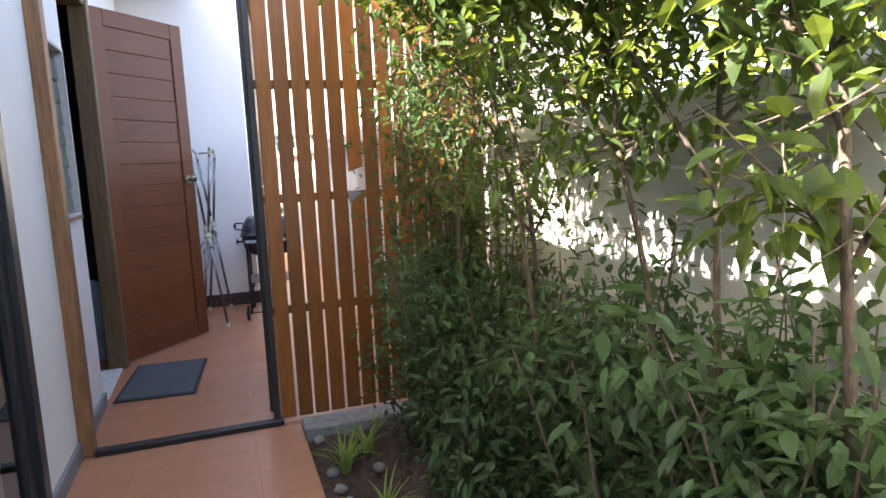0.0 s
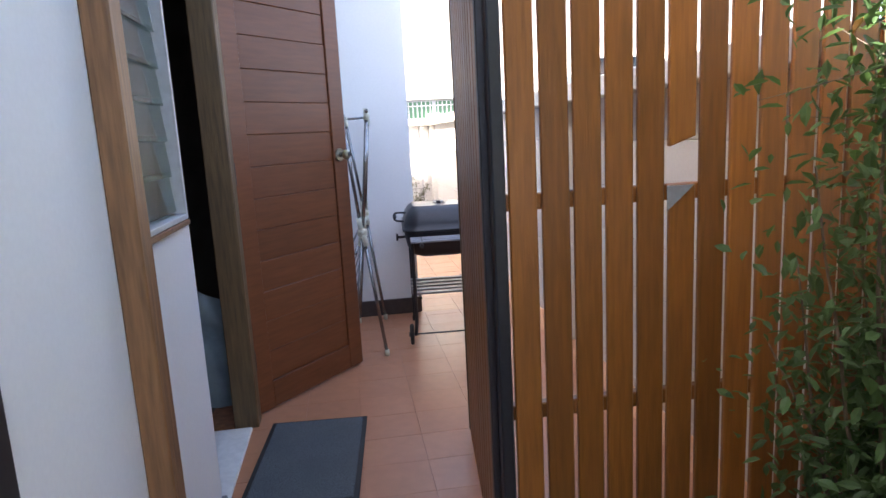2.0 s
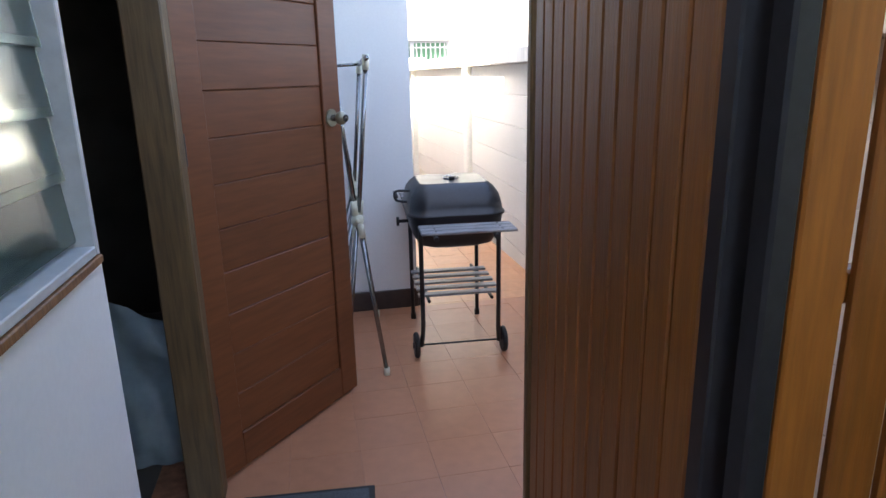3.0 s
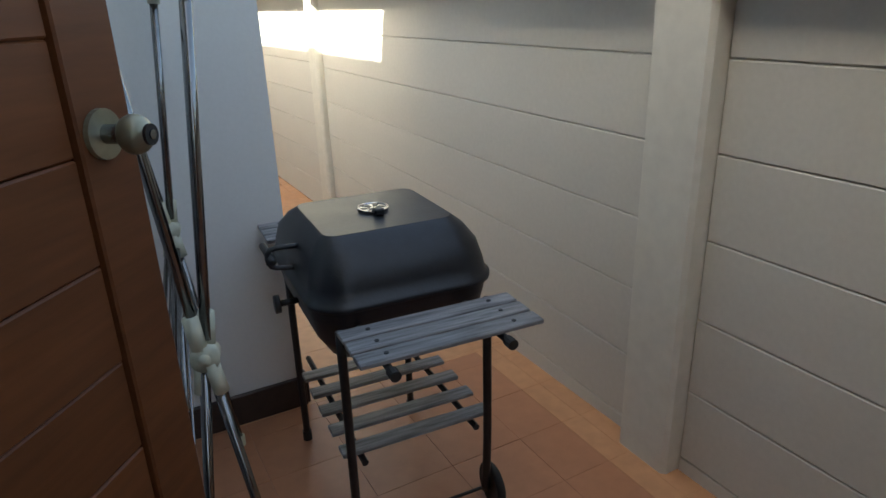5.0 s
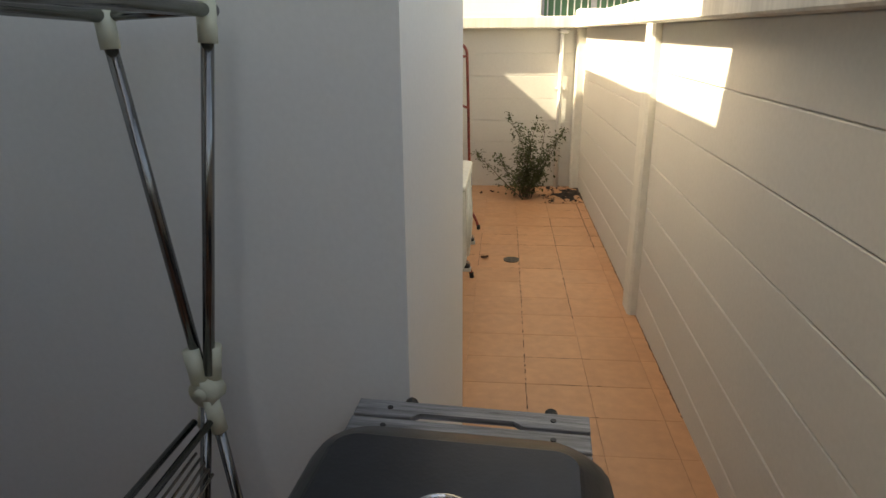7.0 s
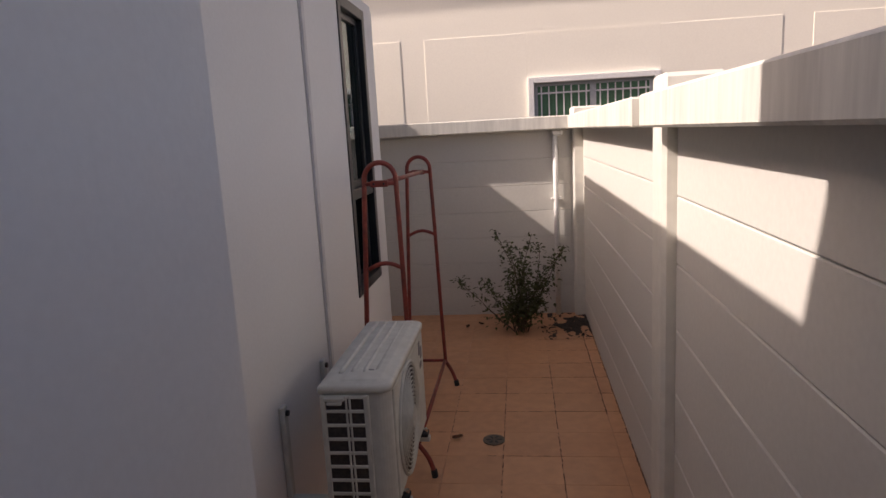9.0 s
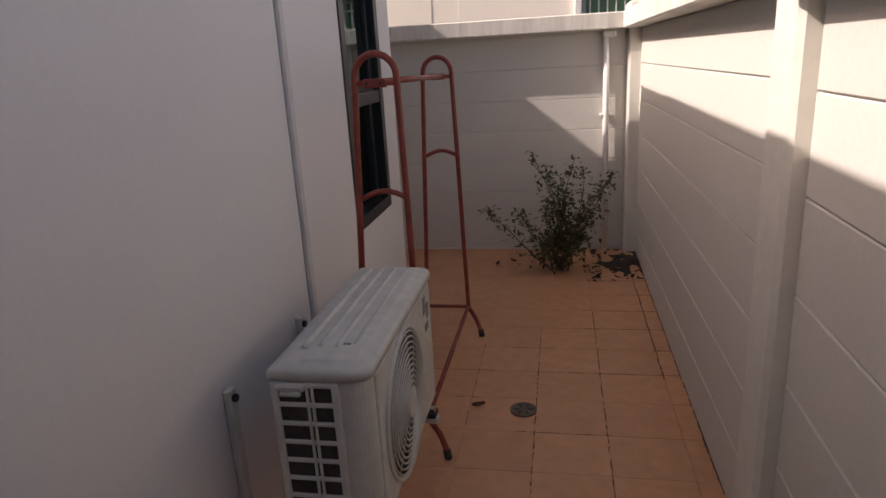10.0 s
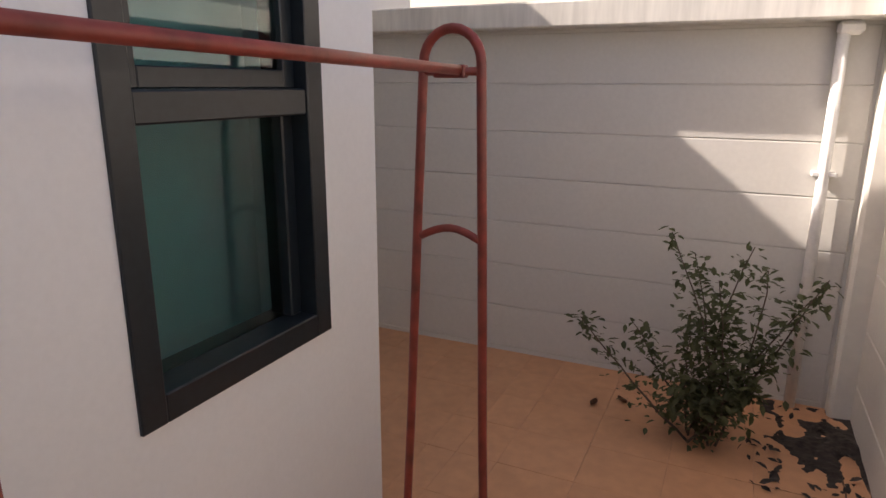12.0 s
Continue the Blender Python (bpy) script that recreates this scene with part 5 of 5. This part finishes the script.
def shrub_mass(x, y, rx, ry, h, n, seed, size=0.05, dark=False):
    rng = random.Random(seed)
    s = thing("garden_shrub", "dense dark green garden shrub on the soil bed", "shrub", "garden shrubs", at=pose(x, y, -0.03))
    pts = []
    for k in range(16):
        w, q = rng.uniform(0, math.tau), rng.random() ** 0.5
        tip = Vector((math.cos(w) * rx * q, math.sin(w) * ry * q, h * rng.uniform(0.5, 1.0)))
        st = stem_points((rng.uniform(-0.04, 0.04), rng.uniform(-0.04, 0.04), 0), tip, 0.04, 7, seed * 17 + k)
        part("stem", rod(st, 0.006, 6, 0.002), BARK, s)
        for j in range(n // 16):
            f = rng.uniform(0.1 if h < 1.2 else 0.25, 1)
            i = min(int(f * 7), 6)
            pts.append(st[i].lerp(st[i + 1], f * 7 - i) + Vector((rng.gauss(0, 0.06), rng.gauss(0, 0.06), rng.gauss(0, 0.05))))
    pts = [p for p in pts if p.z > 0.03 and p.y + y < 0.07 and p.x + x < 1.22 and p.x + x > 0.46]
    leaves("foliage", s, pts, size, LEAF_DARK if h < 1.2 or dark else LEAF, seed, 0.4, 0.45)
    return s

shrub_mass(0.90, -0.20, 0.32, 0.20, 1.80, 4200, 31, 0.034, True)
shrub_mass(1.00, -0.48, 0.18, 0.20, 1.25, 1900, 32, 0.036)
shrub_mass(0.78, -0.30, 0.30, 0.3, 0.95, 4200, 21, 0.034)
shrub_mass(0.76, -0.75, 0.30, 0.3, 0.92, 4200, 22, 0.036)
shrub_mass(0.74, -1.20, 0.30, 0.3, 0.86, 3800, 23, 0.040)
shrub_mass(1.02, -1.0, 0.14, 0.45, 0.90, 2200, 24, 0.042)
shrub_mass(0.80, -1.65, 0.28, 0.3, 0.82, 3200, 25, 0.042)
shrub_mass(0.82, -2.05, 0.26, 0.28, 0.92, 3300, 26, 0.050)
shrub_mass(0.80, -2.42, 0.22, 0.22, 0.90, 3200, 29, 0.050)
shrub_mass(1.02, -2.35, 0.14, 0.3, 0.95, 1600, 30, 0.048)
shrub_mass(1.02, -0.15, 0.14, 0.15, 0.85, 1500, 27, 0.034)
shrub_mass(1.02, -1.45, 0.12, 0.3, 1.05, 2000, 35, 0.044)
shrub_mass(1.02, -1.85, 0.14, 0.35, 1.08, 2600, 28, 0.050)

def blade_mesh(bm, base, yaw, length, width, arch):
    d = Vector((math.cos(yaw), math.sin(yaw), 0))
    s = Vector((-d.y, d.x, 0))
    prev = None
    for k in range(6):
        t = k / 5
        c = Vector(base) + d * (length * t * (0.35 + 0.65 * t) * arch) + Vector((0, 0, length * (t - 0.55 * arch * t * t)))
        w = width * (1 - t ** 2) * 0.5 + 0.0004
        pair = (bm.verts.new(c + s * w + Vector((0, 0, 0.002))), bm.verts.new(c - s * w + Vector((0, 0, 0.002))))
        if prev:
            bm.faces.new((prev[0], prev[1], pair[1], pair[0]))
        prev = pair

for x, y, n in ((0.385, -0.36, 44), (0.50, -0.22, 22), (0.44, -0.75, 20)):
    tuft = thing("grass_tuft", "pale striped spiky grass tuft on the soil", "grass tuft", "grass tufts", at=pose(x, y, -0.03))
    for k in range(n):
        bm = bmesh.new()
        blade_mesh(bm, (random.uniform(-0.02, 0.02), random.uniform(-0.02, 0.02), 0), random.uniform(0, math.tau), random.uniform(0.1, 0.22), 0.010, random.uniform(0.3, 0.95))
        part("blade", bm, BLADE, tuft)
for k in range(9):
    x, y, r = random.uniform(0.32, 0.75), random.uniform(-0.9, -0.03), random.uniform(0.014, 0.03)
    bm = bmesh.new()
    bmesh.ops.create_icosphere(bm, subdivisions=2, radius=r)
    for v in bm.verts:
        v.co *= 1 + 0.25 * noise.noise(v.co * 40 + Vector((k, 0, 0)))
        v.co.z *= 0.65
    st = obj("stone", bm, STONE, None, "", True)
    st.matrix_world = pose(x, y, -0.022 + r * 0.3, 0, 0, random.uniform(0, 360))
    tagged(st, "small rounded grey stone on the soil", "stone", "stones in the bed")

# ---- floor tiles ----
TW, TL = 0.2352, 0.2133
tile_cache = {}
def lay(x0, x1, y0, y1, mat):
    sx, sy = x1 - x0 - 0.0008, y1 - y0 - 0.0008
    if sx < 0.012 or sy < 0.012:
        return
    key = (round(sx, 3), round(sy, 3), mat.name)
    if key not in tile_cache:
        tile_cache[key] = chipped_box_mesh("tile", sx, sy, 0.012, 0.0006, mat)
    piece("tile", tile_cache[key], floor, pose((x0 + x1) / 2, (y0 + y1) / 2, -0.006 + random.uniform(-0.0004, 0.0004)))

def tile_area(xa, xb, ya, yb, mat=TILE):
    i0, i1 = math.floor((xa - 0.2985) / TW), math.ceil((xb - 0.2985) / TW)
    j0, j1 = math.floor((ya - 5.474) / TL), math.ceil((yb - 5.474) / TL)
    for i in range(i0, i1):
        for j in range(j0, j1):
            lay(max(xa, 0.2985 + TW * i), min(xb, 0.2985 + TW * (i + 1)), max(ya, 5.474 + TL * j), min(yb, 5.474 + TL * (j + 1)), mat)

tile_area(WX, PALER_X, 0.175, PALER_Y, TILE_DARKER)
tile_area(PALER_X, 1.07, 0.175, PALER_Y)
tile_area(WX, 1.07, PALER_Y, 3.02)
tile_area(AX, 1.07, 3.02, 7.568)
tile_area(-1.4, AX, 6.305, 7.568)
tile_area(WX, 0.27, -5.0, 0.13, TILE_DARKER)

def dirty_line(bm, a, b, width, rng, gap=0.12):
    """Broken, uneven streak of dirt along a joint."""
    a, b = Vector((a[0], a[1], 0.0010)), Vector((b[0], b[1], 0.0010))
    n = max(2, int((b - a).length / 0.018))
    side = (b - a).normalized().cross(Vector((0, 0, 1)))
    last = None
    for k in range(n + 1):
        w = width * rng.uniform(0.25, 1.0)
        c = a.lerp(b, k / n) + side * rng.uniform(-0.3, 0.3) * width
        pair = (bm.verts.new(c - side * w / 2), bm.verts.new(c + side * w / 2))
        if last and rng.random() > gap:
            f = bm.faces.new((last[0], last[1], pair[1], pair[0]))
        last = pair

grime_lines = bmesh.new()
grng = random.Random(12)
dirty_line(grime_lines, (1.0041, 5.85), (1.0041, 7.1), 0.008, grng, 0.05)
dirty_line(grime_lines, (0.7689, 4.8), (0.7689, 6.55), 0.0055, grng, 0.2)
dirty_line(grime_lines, (0.5337, 4.0), (0.5337, 6.3), 0.005, grng, 0.35)
dirty_line(grime_lines, (1.066, 4.0), (1.066, 7.1), 0.007, grng, 0.1)
dirty_line(grime_lines, (0.2985, 5.5), (0.2985, 6.25), 0.003, grng, 0.3)
for k, w in ((2, 0.004), (3, 0.006), (4, 0.008), (5, 0.009), (6, 0.007), (7, 0.006)):
    y = 5.474 + TL * k
    dirty_line(grime_lines, (0.99, y), (1.066, y), w, grng, 0.05)
    dirty_line(grime_lines, (0.72, y), (1.0, y), w * 0.6, grng, 0.25)
for y, x0, x1 in ((5.9006, 0.0, 0.36), (5.9006, 0.52, 0.9), (5.474, 0.45, 0.78), (5.6873, 0.2, 0.33), (4.4074, 0.53, 0.80), (4.1941, 0.62, 0.82), (3.9808, 0.53, 0.78), (6.1139, 0.38, 0.60)):
    dirty_line(grime_lines, (x0, y), (x1, y), 0.005, grng, 0.2)
bmesh.ops.recalc_face_normals(grime_lines, faces=grime_lines.faces)
grime = obj("grime", grime_lines, JOINT_DIRT)
tagged(grime, "dark grime lines in the tile joints by the wall", "grime", kind="stuff")
